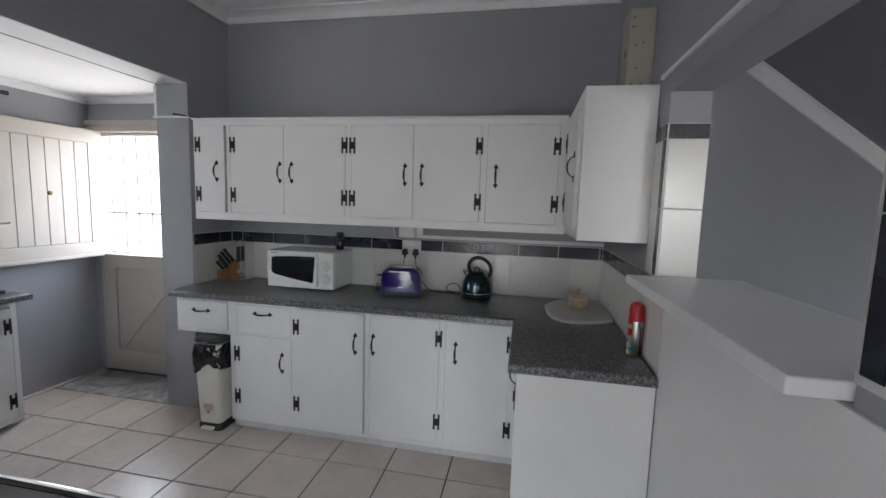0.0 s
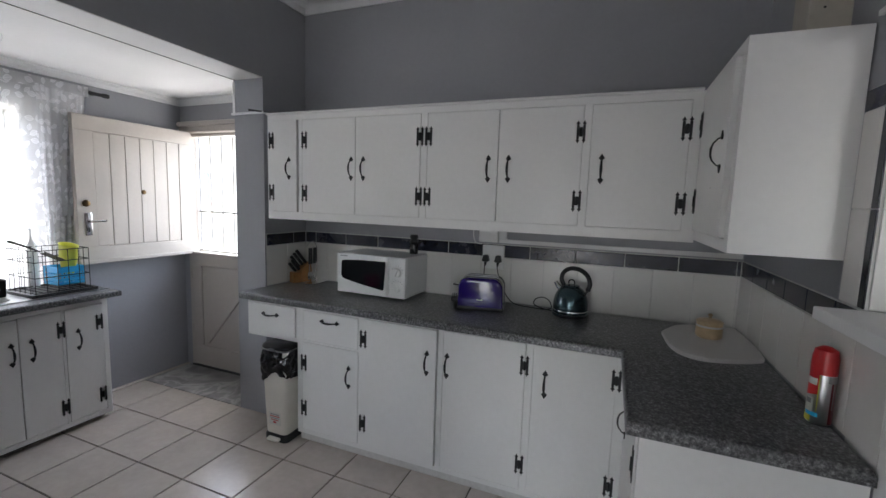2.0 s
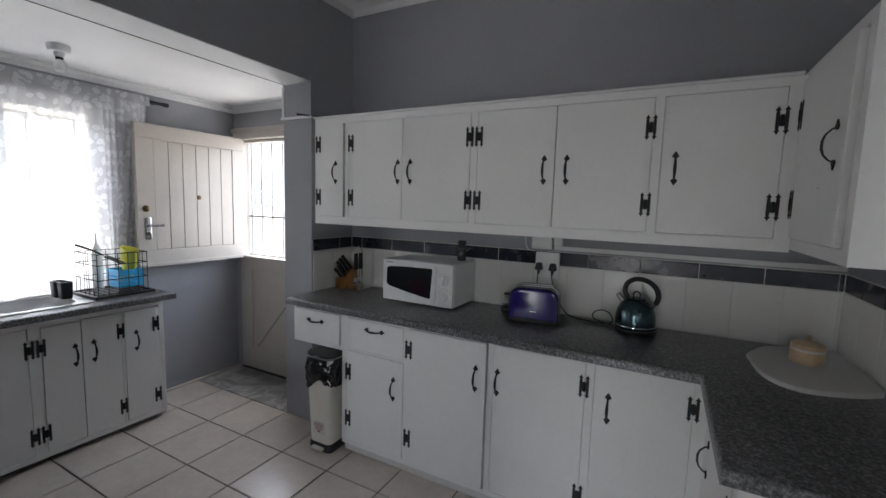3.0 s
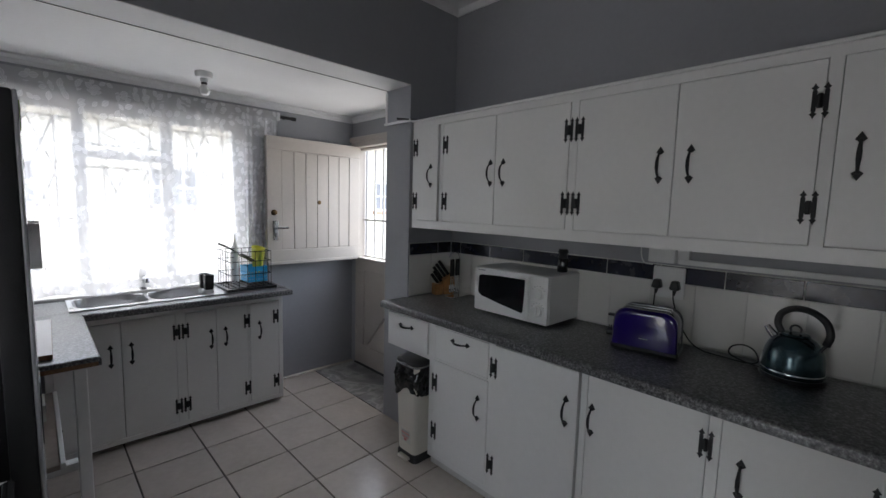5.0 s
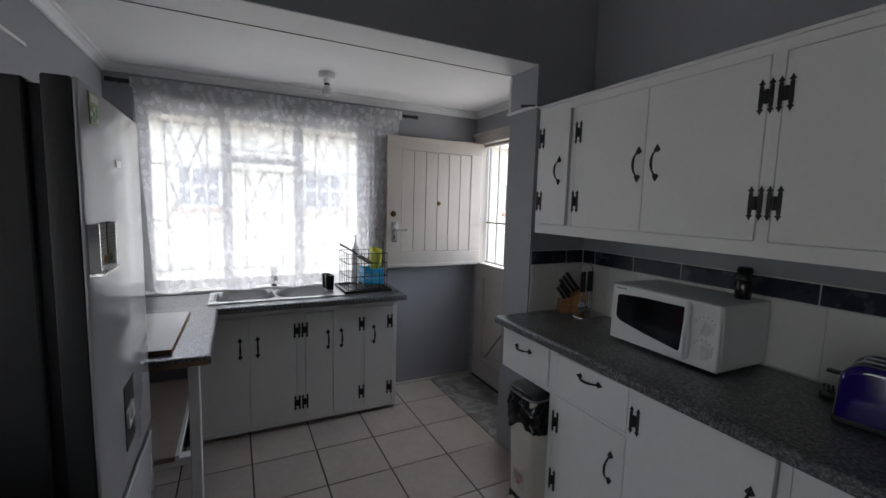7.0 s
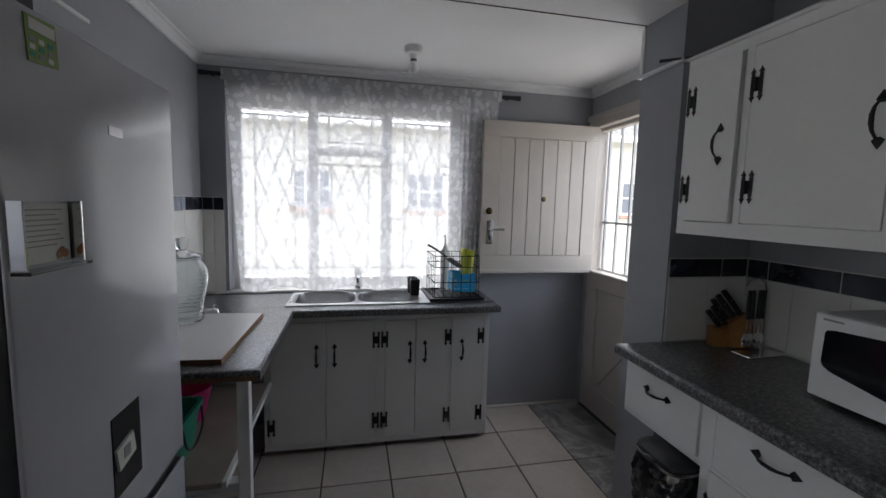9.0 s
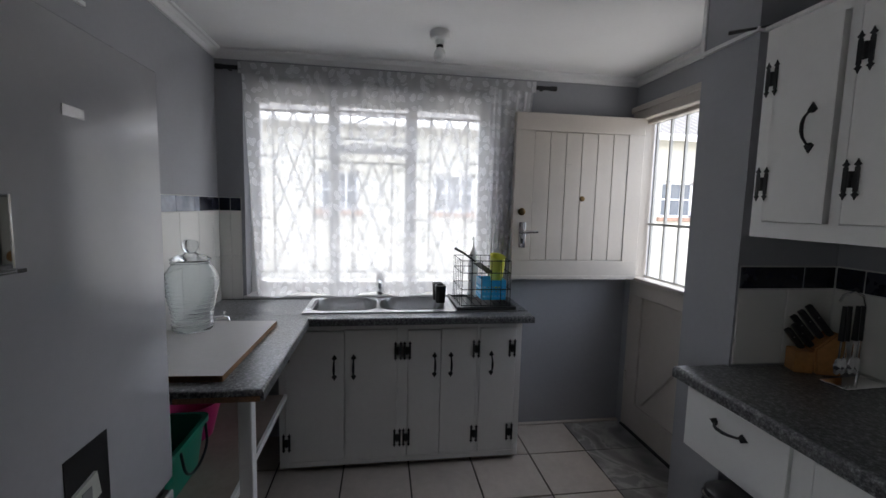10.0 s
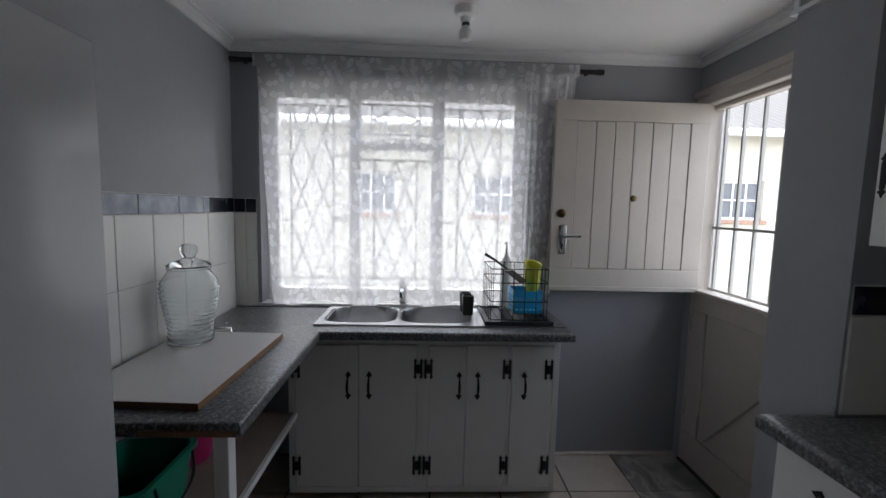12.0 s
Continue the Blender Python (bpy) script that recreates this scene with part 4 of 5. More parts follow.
for i in range(8):
    part("text_line", boxes(((HX0 + 0.022 + 0.009 * ((i * 2) % 3), FY + 0.0046, HZ1 - 0.014 - i * 0.0085), (HX1 - 0.014, FY + 0.0052, HZ1 - 0.0118 - i * 0.0085))), PRINTGREY, pg)
for dx, dz in ((0.020, 0.014), (0.028, 0.019), (0.035, 0.013)):
    d = part("picture_print", lathe([(0, 0.0006), (0.008, 0.0006), (0.008, 0)], 10, (0, 0, 0)), WOOD, pg, local=False)
    d.matrix_basis = world_of(pg).inverted() @ pose(HX0 + dx, FY + 0.0046, HZ0 + dz, -90, 0, 0) @ world_of(pg)
for x in (HX0 - 0.005, HX1):
    part("side_lip", bmesh_box((x, FY + 0.0008, HZ0 - 0.002), (x + 0.005, FY + 0.022, HZ1 + 0.002), 0.0008), CHROME, h, "bright acrylic edge")
part("bottom_lip", bmesh_box((HX0 - 0.016, FY + 0.0008, HZ0 - 0.009), (HX1 + 0.006, FY + 0.028, HZ0 - 0.003), 0.0008), ACRYLIC, h)

# ---- cooker ----
ck = thing("cooker", "black cooker with a glass hob and chrome front rim", "cooker", (-1.12, 0.7, 0.0))
part("body", bmesh_box((-1.44, 0.39, 0.03), (-0.815, 0.985, 0.875), 0.006), BLACK, ck)
part("hob", bmesh_box((-1.44, 0.39, 0.876), (-0.815, 0.99, 0.892), 0.004), DARKGLASS, ck, "black glass hob")
part("rim", tube([(-1.445, 0.40, 0.889), (-1.445, 0.98, 0.889), (-1.43, 1.0, 0.889), (-0.825, 1.0, 0.889), (-0.805, 0.98, 0.889), (-0.805, 0.40, 0.889)], 0.012, 10), CHROME, ck, "chrome rim", True)
part("oven_door", bmesh_box((-1.42, 0.985, 0.15), (-0.835, 1.0, 0.74), 0.006), DARKGLASS, ck)
part("oven_handle", tube([(-1.38, 1.0, 0.70), (-1.38, 1.035, 0.70), (-0.875, 1.035, 0.70), (-0.875, 1.0, 0.70)], 0.009, 8), CHROME, ck, smooth=True)
for i in range(5):
    bm = lathe([(0, 0.025), (0.016, 0.025), (0.02, 0.0), (0, 0)], 16)
    bm.transform(pose(-1.34 + i * 0.11, 0.985, 0.80, -90, 0, 0))
    part("knob", bm, STEEL, ck, smooth=True)

# ---- curtain ----
def cloth(y0, y1, z0, z1, fold, depth, x, slant0=0.0, slant1=0.0, hem=0.012, seed=0, ny=110, nz=16):
    """A hanging cloth with folds, its UV in metres."""
    bm = bmesh.new()
    uv = bm.loops.layers.uv.new("UVMap")
    rows, co = [], {}
    for j in range(nz + 1):
        t = j / nz
        row = []
        for i in range(ny + 1):
            s = i / ny
            y = y0 + slant0 * t + (y1 + slant1 * t - y0 - slant0 * t) * s
            z = z1 - (z1 - z0 + hem * math.sin(s * 23 + seed) + hem * noise.noise((s * 9, seed, 0))) * t
            dx = depth * (0.35 + 0.65 * t) * math.sin(2 * math.pi * s * (y1 - y0) / fold + 1.3 * noise.noise((s * 6, t * 1.5, seed))) + 0.3 * depth * noise.noise((s * 14, t * 3, seed + 5))
            v = bm.verts.new((x + dx, y, z))
            co[v] = (s * (y1 - y0) * 1.25, -t * (z1 - z0))
            row.append(v)
        rows.append(row)
    for a, b in zip(rows, rows[1:]):
        for i in range(ny):
            f = bm.faces.new((a[i], a[i + 1], b[i + 1], b[i]))
            for lp in f.loops:
                lp[uv].uv = co[lp.vert]
    return bm


curtain = thing("net_curtain", "white sheer net curtain with a leaf pattern across the window", "curtain", (-3.57, 1.65, 0.97))
part("panel", cloth(0.805, 2.30, 0.918, 2.245, 0.11, 0.010, -3.588, 0.07, 0.0), SHEER, curtain, smooth=True)
part("header", cloth(0.80, 2.545, 2.192, 2.256, 0.09, 0.004, -3.549, 0.0, 0.0, 0.006, 3, 160, 4), SHEER, curtain, "gathered heading", True)
part("side_panel", cloth(2.27, 2.545, 0.985, 2.25, 0.045, 0.011, -3.584, 0.0, -0.10, 0.01, 7, 80, 16), BUNCHED, curtain, "bunched side of the curtain", True)
part("side_fold", cloth(2.29, 2.53, 1.36, 2.25, 0.06, 0.011, -3.57, 0.02, -0.09, 0.012, 11, 70, 12), BUNCHED, curtain, "bunched side of the curtain", True)
rod = thing("curtain_rod", "black metal curtain rod above the window", "curtain rod", (-3.565, 1.68, 2.22))
part("rod", tube([(-3.566, 0.70, 2.226), (-3.566, 2.66, 2.226)], 0.012, 10), IRON, rod)
for y in (0.74, 2.60):
    part("bracket", boxes(((-3.617, y - 0.008, 2.219), (-3.577, y + 0.008, 2.233))), IRON, rod)
for y in (0.695, 2.665):
    part("finial", tube([(-3.566, y - 0.018, 2.226), (-3.566, y + 0.018, 2.226)], 0.015, 10), IRON, rod)

# ---- ceiling lamp ----
lamp = thing("ceiling_lamp", "white ceiling lamp holder with a bare bulb", "lamp", (-3.13, 1.885, ZS - 0.14))
part("rose", lathe([(0, 0), (0.05, 0), (0.052, -0.012), (0.046, -0.035), (0.024, -0.04), (0.022, -0.062), (0, -0.062)], 24, (-3.13, 1.885, ZS)), TRIM, lamp, "white plastic rose", True)
part("collar", lathe([(0.0, -0.0625), (0.017, -0.0625), (0.018, -0.070), (0.015, -0.076), (0.0, -0.076)], 20, (-3.13, 1.885, ZS)), BLACK, lamp, "dark lamp socket", True)
part("bulb", lathe([(0.012, -0.06), (0.014, -0.075), (0.026, -0.095), (0.03, -0.115), (0.024, -0.135), (0.010, -0.143), (0, -0.144)], 20, (-3.13, 1.885, ZS)), BULB, lamp, "unlit milky bulb", True)

# ---- on the sink run ----
for x, y in ((-3.532, 1.955), (-3.452, 1.962)):
    bm = bmesh_box((-0.027, -0.027, 0), (0.027, 0.027, 0.108), 0.008, 3)
    top = [f for f in bm.faces if f.normal.z > 0.99 and f.calc_center_median().z > 0.1]
    bmesh.ops.inset_region(bm, faces=top, thickness=0.002)
    bmesh.ops.translate(bm, vec=(0, 0, -0.07), verts=list({v for f in top for v in f.verts}))
    for v in bm.verts:
        v.co.x, v.co.y = (q * (1 + 1.6 * max(0, v.co.z)) for q in (v.co.x, v.co.y))
    bm.transform(Matrix.Translation((x, y, ST + 0.0065)))
    solid("tumbler", bm, BLACK, "black plastic square tumbler beside the sink", "cup", True, "black tumblers")
tray = thing("drip_tray", "black plastic drip tray under the dish rack", "tray", (-3.39, 2.20, ST + 0.006))
part("base", bmesh_box((-3.60, 2.03, ST + 0.0065), (-3.245, 2.375, ST + 0.014), 0.003), BLACK, tray)
for lo, hi in (((-3.60, 2.03), (-3.585, 2.375)), ((-3.26, 2.03), (-3.245, 2.375)), ((-3.585, 2.03), (-3.26, 2.045)), ((-3.585, 2.36), (-3.26, 2.375))):
    part("edge", bmesh_box((*lo, ST + 0.0145), (*hi, ST + 0.026), 0.002), BLACK, tray)
rack = thing("dish_rack", "black wire dish rack with two tiers", "dish rack", (-3.39, 2.2, ST + 0.015))
RX0, RX1, RY0, RY1, RZ = -3.56, -3.275, 2.06, 2.345, ST + 0.015
for z in (0.012, 0.105, 0.20, 0.27):
    part("hoop", tube([(RX0, RY0, RZ + z), (RX1, RY0, RZ + z), (RX1, RY1, RZ + z), (RX0, RY1, RZ + z)], 0.0028, 6, closed=True), IRON, rack)
for i in range(6):
    y = RY0 + (RY1 - RY0) * i / 5
    for x in (RX0, RX1):
        part("wire", tube([(x, y, RZ), (x, y, RZ + 0.27)], 0.0022, 6), IRON, rack)
for i in range(1, 5):
    x = RX0 + (RX1 - RX0) * i / 5
    for y in (RY0, RY1):
        part("wire", tube([(x, y, RZ), (x, y, RZ + 0.27)], 0.0022, 6), IRON, rack)
for i in range(8):
    y = RY0 + (RY1 - RY0) * i / 7
    part("wire", tube([(RX0, y, RZ + 0.012), (RX1, y, RZ + 0.012)], 0.0022, 6), IRON, rack)
bk = thing("basket", "sky-blue slotted plastic basket in the dish rack", "basket", (-3.40, 2.245, RZ + 0.095))
bx0, bx1, by0, by1, bz0, bz1 = -3.45, -3.295, 2.182, 2.325, RZ + 0.04, RZ + 0.155
part("bottom", boxes(((bx0, by0, bz0), (bx1, by1, bz0 + 0.004))), BLUE, bk)
for a, b in (((bx0, by0), (bx1, by0 + 0.004)), ((bx0, by1 - 0.004), (bx1, by1)), ((bx0, by0), (bx0 + 0.004, by1)), ((bx1 - 0.004, by0), (bx1, by1))):
    rows = [((*a, bz0 + q), (*b, bz0 + q + 0.016)) for q in (0.0, 0.026, 0.052, 0.078)] + [((*a, bz1 - 0.022), (*b, bz1))]
    part("side", boxes(*rows), BLUE, bk)
    ax, ay = a
    cx, cy = b
    posts = []
    for i in range(7):
        if cx - ax > cy - ay:
            x = ax + (cx - ax - 0.006) * i / 6
            posts.append(((x, ay + 0.0005, bz0), (x + 0.006, cy - 0.0005, bz1 - 0.002)))
        else:
            y = ay + (cy - ay - 0.006) * i / 6
            posts.append(((ax + 0.0005, y, bz0), (cx - 0.0005, y + 0.006, bz1 - 0.002)))
    part("ribs", boxes(*posts), BLUE, bk)
bm = lathe([(0, 0.0), (0.05, 0.0), (0.075, 0.10), (0.082, 0.20), (0.086, 0.205), (0.078, 0.20), (0.07, 0.10), (0.045, 0.006), (0, 0.006)], 24)
bm.transform(pose(-3.415, 2.295, RZ + 0.10, 0, 8, 0) @ Matrix.Diagonal((0.95, 0.5, 0.92, 1)))
solid("jug", bm, YELLOW, "lime-yellow plastic jug upside down in the rack", "jug", True)
soap = thing("soap_bottle", "clear pump bottle standing behind the dish rack", "bottle", (-3.585, 2.19, ST + 0.006))
part("bottle", lathe([(0, 0), (0.03, 0), (0.032, 0.01), (0.032, 0.25), (0.026, 0.29), (0.012, 0.31), (0.012, 0.325), (0, 0.325)], 20), MICRO, soap, smooth=True, local=True)
part("pump", tube([(0, 0, 0.325), (0, 0, 0.38), (0.012, -0.006, 0.388), (0.045, -0.02, 0.382)], [0.008, 0.005, 0.007, 0.005], 8), MICRO, soap, smooth=True, local=True)
sp = thing("spatula", "black slotted spatula lying across the rack", "utensil", (-3.39, 2.12, RZ + 0.275))
part("handle", tube([(-3.555, 2.065, RZ + 0.313), (-3.50, 2.115, RZ + 0.285), (-3.44, 2.17, RZ + 0.245)], [0.009, 0.007, 0.005], 8), BLACK, sp)
bm = bmesh_box((-0.055, -0.034, -0.002), (0.055, 0.034, 0.002), 0.001)
bm.transform(pose(-3.395, 2.21, RZ + 0.215, 0, 26, 42))
part("blade", bm, BLACK, sp)

# ---- side worktop ----
cb = thing("cutting_board", "white melamine board with raw chipboard edges", "board", (-2.72, 0.9, ST))
part("core", worktop([(-3.05, 0.685), (-2.395, 0.70), (-2.372, 1.10), (-3.035, 1.112)], ST + 0.0005, ST + 0.02, 0.0005), CHIP, cb, "brown chipboard core")
part("face", worktop([(-3.049, 0.686), (-2.396, 0.701), (-2.373, 1.099), (-3.034, 1.111)], ST + 0.0201, ST + 0.0215, 0.0003), BOARD, cb, "pale melamine face")
jar = thing("drink_dispenser", "ribbed clear glass drink dispenser with a lid and tap", "jar", (-2.92, 0.785, ST + 0.0218))
prof = [(0, 0.0), (0.074, 0.0), (0.078, 0.005)]
knots = ((0.0, 0.079), (0.08, 0.079), (0.16, 0.077), (0.3, 0.082), (0.5, 0.093), (0.68, 0.101), (0.79, 0.102), (0.88, 0.096), (0.95, 0.084), (1.0, 0.074))
for i in range(1, 127):
    t = i / 126
    (t0, r0), (t1, r1) = [(p, q) for p, q in zip(knots, knots[1:]) if p[0] <= t <= q[0]][0]
    k = (t - t0) / (t1 - t0)
    prof.append((r0 + (r1 - r0) * k + (0.0024 * math.sin(i * math.pi / 4) if 0.05 < t < 0.86 else 0), 0.006 + 0.279 * t))
prof += [(0.072, 0.29), (0.077, 0.297), (0.073, 0.302)]
prof = [(r * 1.04, z) for r, z in prof]
inner = [(max(0, r - 0.004), z + (0.004 if z < 0.02 else 0)) for r, z in reversed(prof)]
part("jar", lathe(prof + inner, 40), GLASS, jar, "ribbed glass body", True, True)
part("lid", lathe([(0, 0.303), (0.078, 0.304), (0.081, 0.311), (0.062, 0.325), (0.030, 0.333), (0.021, 0.342), (0.032, 0.362), (0.031, 0.383), (0.020, 0.394), (0, 0.396)], 32), GLASS, jar, "glass lid with a knob", True, True)
tapv = part("spigot", tube([(-0.04, 0.071, 0.035), (-0.058, 0.103, 0.035), (-0.07, 0.122, 0.030), (-0.072, 0.127, 0.012)], [0.011, 0.008, 0.008, 0.006], 10), CHROME, jar, "chrome tap", True, True)
part("lever", tube([(-0.062, 0.109, 0.036), (-0.062, 0.109, 0.056), (-0.05, 0.118, 0.06)], 0.004, 8), CHROME, tapv, smooth=True, local=True)
tub = thing("storage_tub", "green plastic tub on the shelf under the worktop", "tub", (-2.50, 0.818, 0.4585))


def rim_tub(w, d, h, taper, wall):
    bm = bmesh.new()
    loops = []
    def ring(sx, sy, z, r):
        pts = []
        for cx, cy, a0 in ((sx - r, sy - r, 0), (-sx + r, sy - r, 90), (-sx + r, -sy + r, 180), (sx - r, -sy + r, 270)):
            for k in range(5):
                a = radians(a0 + 22.5 * k)
                pts.append(bm.verts.new((cx + r * math.cos(a), cy + r * math.sin(a), z)))
        return pts
    for f, z, o in ((taper, 0, 0), (1, h - 0.02, 0), (1, h - 0.02, 0.012), (1, h, 0.012), (1, h, -wall), (taper, 0.004, -wall)):
        loops.append(ring(w / 2 * f + o, d / 2 * f + o, z, 0.035))
    bm.faces.new(loops[0][::-1])
    for a, b in zip(loops, loops[1:]):
        for i in range(len(a)):
            j = (i + 1) % len(a)
            bm.faces.new((a[i], a[j], b[j], b[i]))
    bm.faces.new(loops[-1])
    return bm


part("tub", rim_tub(0.30, 0.24, 0.19, 0.84, 0.003), GREEN, tub, smooth=True, local=True)
part("handle", tube(smooth_path([(0.10, 0.134, 0.175), (0.085, 0.140, 0.10), (0.03, 0.138, 0.06), (-0.04, 0.138, 0.06), (-0.09, 0.140, 0.10), (-0.10, 0.134, 0.175)]), 0.005, 8), BLACK, tub, "black carrying handle", True, True)
tubp = thing("bowl", "magenta plastic bowl behind the green tub", "bowl", (-2.84, 0.80, 0.4585))
part("bowl", lathe([(0, 0), (0.08, 0), (0.118, 0.155), (0.124, 0.16), (0.113, 0.155), (0.076, 0.004), (0, 0.004)], 28), PINK, tubp, smooth=True, local=True)

# ---- pedal bin ----
bn = thing("pedal_bin", "slim cream pedal bin with a black liner and dark lid", "bin", (-1.99, 2.755, 0.0))
def slab_ring(bm, w, d, z, r, cy=0.0):
    pts = []
    for cx, c2, a0 in ((w - r, d - r, 0), (-w + r, d - r, 90), (-w + r, -d + r, 180), (w - r, -d + r, 270)):
        for k in range(5):
            a = radians(a0 + 22.5 * k)
            pts.append(bm.verts.new((cx + r * math.cos(a), cy + c2 + r * math.sin(a), z)))
    return pts
def stack(levels, cap=True):
    bm = bmesh.new()
    rings = [slab_ring(bm, *lv) for lv in levels]
    if cap:
        bm.faces.new(rings[0][::-1])
        bm.faces.new(rings[-1])
    for a, b in zip(rings, rings[1:]):
        for i in range(len(a)):
            j = (i + 1) % len(a)
            bm.faces.new((a[i], a[j], b[j], b[i]))
    return bm
part("body", stack([(0.082, 0.12, 0.03, 0.03), (0.085, 0.124, 0.1, 0.03), (0.10, 0.138, 0.57, 0.03), (0.102, 0.14, 0.60, 0.03)]), CREAM, bn, smooth=True, local=True)
part("foot", stack([(0.09, 0.128, 0.0, 0.03), (0.09, 0.128, 0.035, 0.03), (0.083, 0.12, 0.05, 0.03)]), BLACK, bn, "black base ring", True, True)
part("pedal", bmesh_box((-0.045, -0.155, 0.012), (0.045, -0.11, 0.03), 0.006), CREAM, bn, local=True)
part("lid", stack([(0.103, 0.141, 0.603, 0.045), (0.106, 0.144, 0.612, 0.045), (0.104, 0.142, 0.622, 0.045), (0.09, 0.128, 0.634, 0.04), (0.06, 0.09, 0.639, 0.04)]), BLACK, bn, "dark lid", True, True)
# the light on the lid's edge, put in as a grey strip
part("rim", stack([(0.1085, 0.1465, 0.596, 0.046), (0.110, 0.148, 0.600, 0.046), (0.1085, 0.1465, 0.604, 0.046)], False), RIMGREY, bn, "grey strip for the lit edge of the lid", True, True)
part("latch", bmesh_box((-0.02, -0.152, 0.598), (0.02, -0.130, 0.614), 0.004), RIMGREY, bn, local=True)
bm = bmesh.new()
rings, NB = [], 84
for j in range(19):
    t = j / 18
    ring = []
    for k in range(NB):
        a = 2 * math.pi * k / NB
        c, s_ = math.cos(a), math.sin(a)
        q = (abs(c / 0.107) ** 5 + abs(s_ / 0.145) ** 5) ** -0.2
        x, y = q * c, q * s_
        crease = abs(noise.noise((c * 4.5, s_ * 4.5, t * 2.2))) + 0.5 * abs(noise.noise((c * 11, s_ * 11, t * 7 + 3)))
        puff = 1 + min(1, t * 5) * (0.10 * math.sin(min(1, t * 1.15) * math.pi) + 0.05 - 0.20 * crease)
        low = 0.165 + 0.05 * noise.noise((c * 1.6, s_ * 1.6, 4)) + 0.045 * max(0, -c) * max(0, -s_) * 2 + 0.012 * noise.noise((c * 9, s_ * 9, 8))
        ring.append(bm.verts.new((x * max(puff, 0.965), y * max(puff, 0.965), 0.598 - low * t)))
    rings.append(ring)
for a, b in zip(rings, rings[1:]):
    for i in range(NB):
        j = (i + 1) % NB
        bm.faces.new((a[j], a[i], b[i], b[j]))
part("liner", bm, BAG, bn, "crumpled black bin liner", True, True)
lb = part("sticker", boxes(((-0.045, -0.1275, 0.11), (0.045, -0.124, 0.19))), PAPER, bn, "white label with red print", local=True)
lb.matrix_basis = pose(0, 0.0, 0, 0, 0, 0)
for i, (z, w, m) in enumerate(((0.178, 0.034, INK), (0.166, 0.038, REDINK), (0.154, 0.036, INK), (0.142, 0.03, REDINK), (0.124, 0.012, REDINK))):
    part("printed_bar", boxes(((-w, -0.1283, z - 0.003), (w, -0.1276, z + 0.003 + (0.006 if i == 4 else 0)))), m, lb, local=True)

# ---- on the main worktop ----
kb = thing("knife_block", "honey-coloured wooden knife block with black-handled knives", "knife block", (-2.187, 3.125, CT + 0.0005), 70)
bm = bmesh.new()
outline([(-0.025, 0.0), (0.055, 0.0), (0.062, 0.085), (0.05, 0.14), (0.028, 0.15), (-0.035, 0.088)], 0.07, bm)
bmesh.ops.bevel(bm, geom=list(bm.edges), offset=0.006, segments=2, affect="EDGES")
bm.transform(Matrix.Translation((0, 0.035, 0)))
part("block", bm, WOOD, kb, smooth=True, local=True)
part("front_block", bmesh_box((-0.088, -0.031, 0.0), (-0.031, 0.031, 0.078), 0.004), WOOD, kb, local=True)
for i in range(5):
    for x, y, ln in ((0.02 - 0.016 * i, -0.02 + 0.010 * ((i * 2) % 5), 0.125 - 0.010 * i),):
        z = 0.145 - 0.0155 * i
        bm = bmesh_box((-0.010, -0.009, 0.0), (0.010, 0.009, ln), 0.004)
        bm.transform(pose(x - 0.005, y, z - 0.006, 0, -38, 0))
        k_ = part("knife", bm, BLACK, kb, "black knife handle", local=True)
        bm = lathe([(0, 0.0005), (0.002, 0.0005), (0.002, 0)], 8)
        bm.transform(pose(x - 0.005, y, z - 0.006, 0, -38, 0) @ pose(0, -0.009, ln * 0.6, 90, 0, 0))
        part("rivet", bm, STEEL, k_, local=True)
us = thing("utensil_stand", "chrome stand with hanging black-handled utensils", "utensil stand", (-2.082, 3.14, CT + 0.0005), 93)
part("base", bmesh_box((-0.088, -0.041, 0.0), (0.088, 0.041, 0.006), 0.003), CHROME, us, local=True)
part("arch", tube([(0.055, 0.03, 0.005), (0.055, 0.03, 0.25), (0.04, 0.03, 0.285), (0.0, 0.03, 0.30), (-0.04, 0.03, 0.29), (-0.055, 0.03, 0.27)], 0.004, 8), CHROME, us, smooth=True, local=True)
for i, x in enumerate((-0.045, -0.025, 0.01, 0.03)):
    ut = part("utensil", tube([(x, 0.02, 0.255), (x, 0.02, 0.14)], [0.007, 0.009], 8), BLACK, us, "black handle", True, True)
    part("shaft", tube([(x, 0.02, 0.14), (x, 0.022, 0.075)], 0.003, 6), CHROME, ut, local=True)
    bm = lathe([(0, -0.032), (0.014, -0.022), (0.019, 0.0), (0.012, 0.022), (0, 0.03)], 16)
    bm.transform(Matrix.Translation((x, 0.022, 0.055)) @ Matrix.Diagonal((1, 0.3, 1, 1)))
    part("head", bm, CHROME, ut, smooth=True, local=True)

mw = thing("microwave", "white microwave oven with a dark door window and two dials", "microwave", (-1.495, 2.955, CT + 0.0005), -0.8)
part("case", bmesh_box((-0.25, 0.0, 0.012), (0.25, 0.295, 0.268), 0.006, 2), MICRO, mw, local=True)
pnl = part("front_panel", bmesh_box((-0.25, -0.022, 0.012), (0.25, 0.0, 0.268), 0.007, 2), MICRO, mw, local=True)
win = outline([(-0.215, 0.212), (-0.21, 0.22), (-0.19, 0.225), (-0.08, 0.232), (0.108, 0.235), (0.112, 0.23), (0.10, 0.06), (0.094, 0.052), (-0.06, 0.075), (-0.19, 0.10), (-0.212, 0.112), (-0.218, 0.125)], 0.002)
win.transform(Matrix.Translation((0, -0.0222, 0)))
part("door_window", win, DARKGLASS, mw, "dark glass window", local=True)
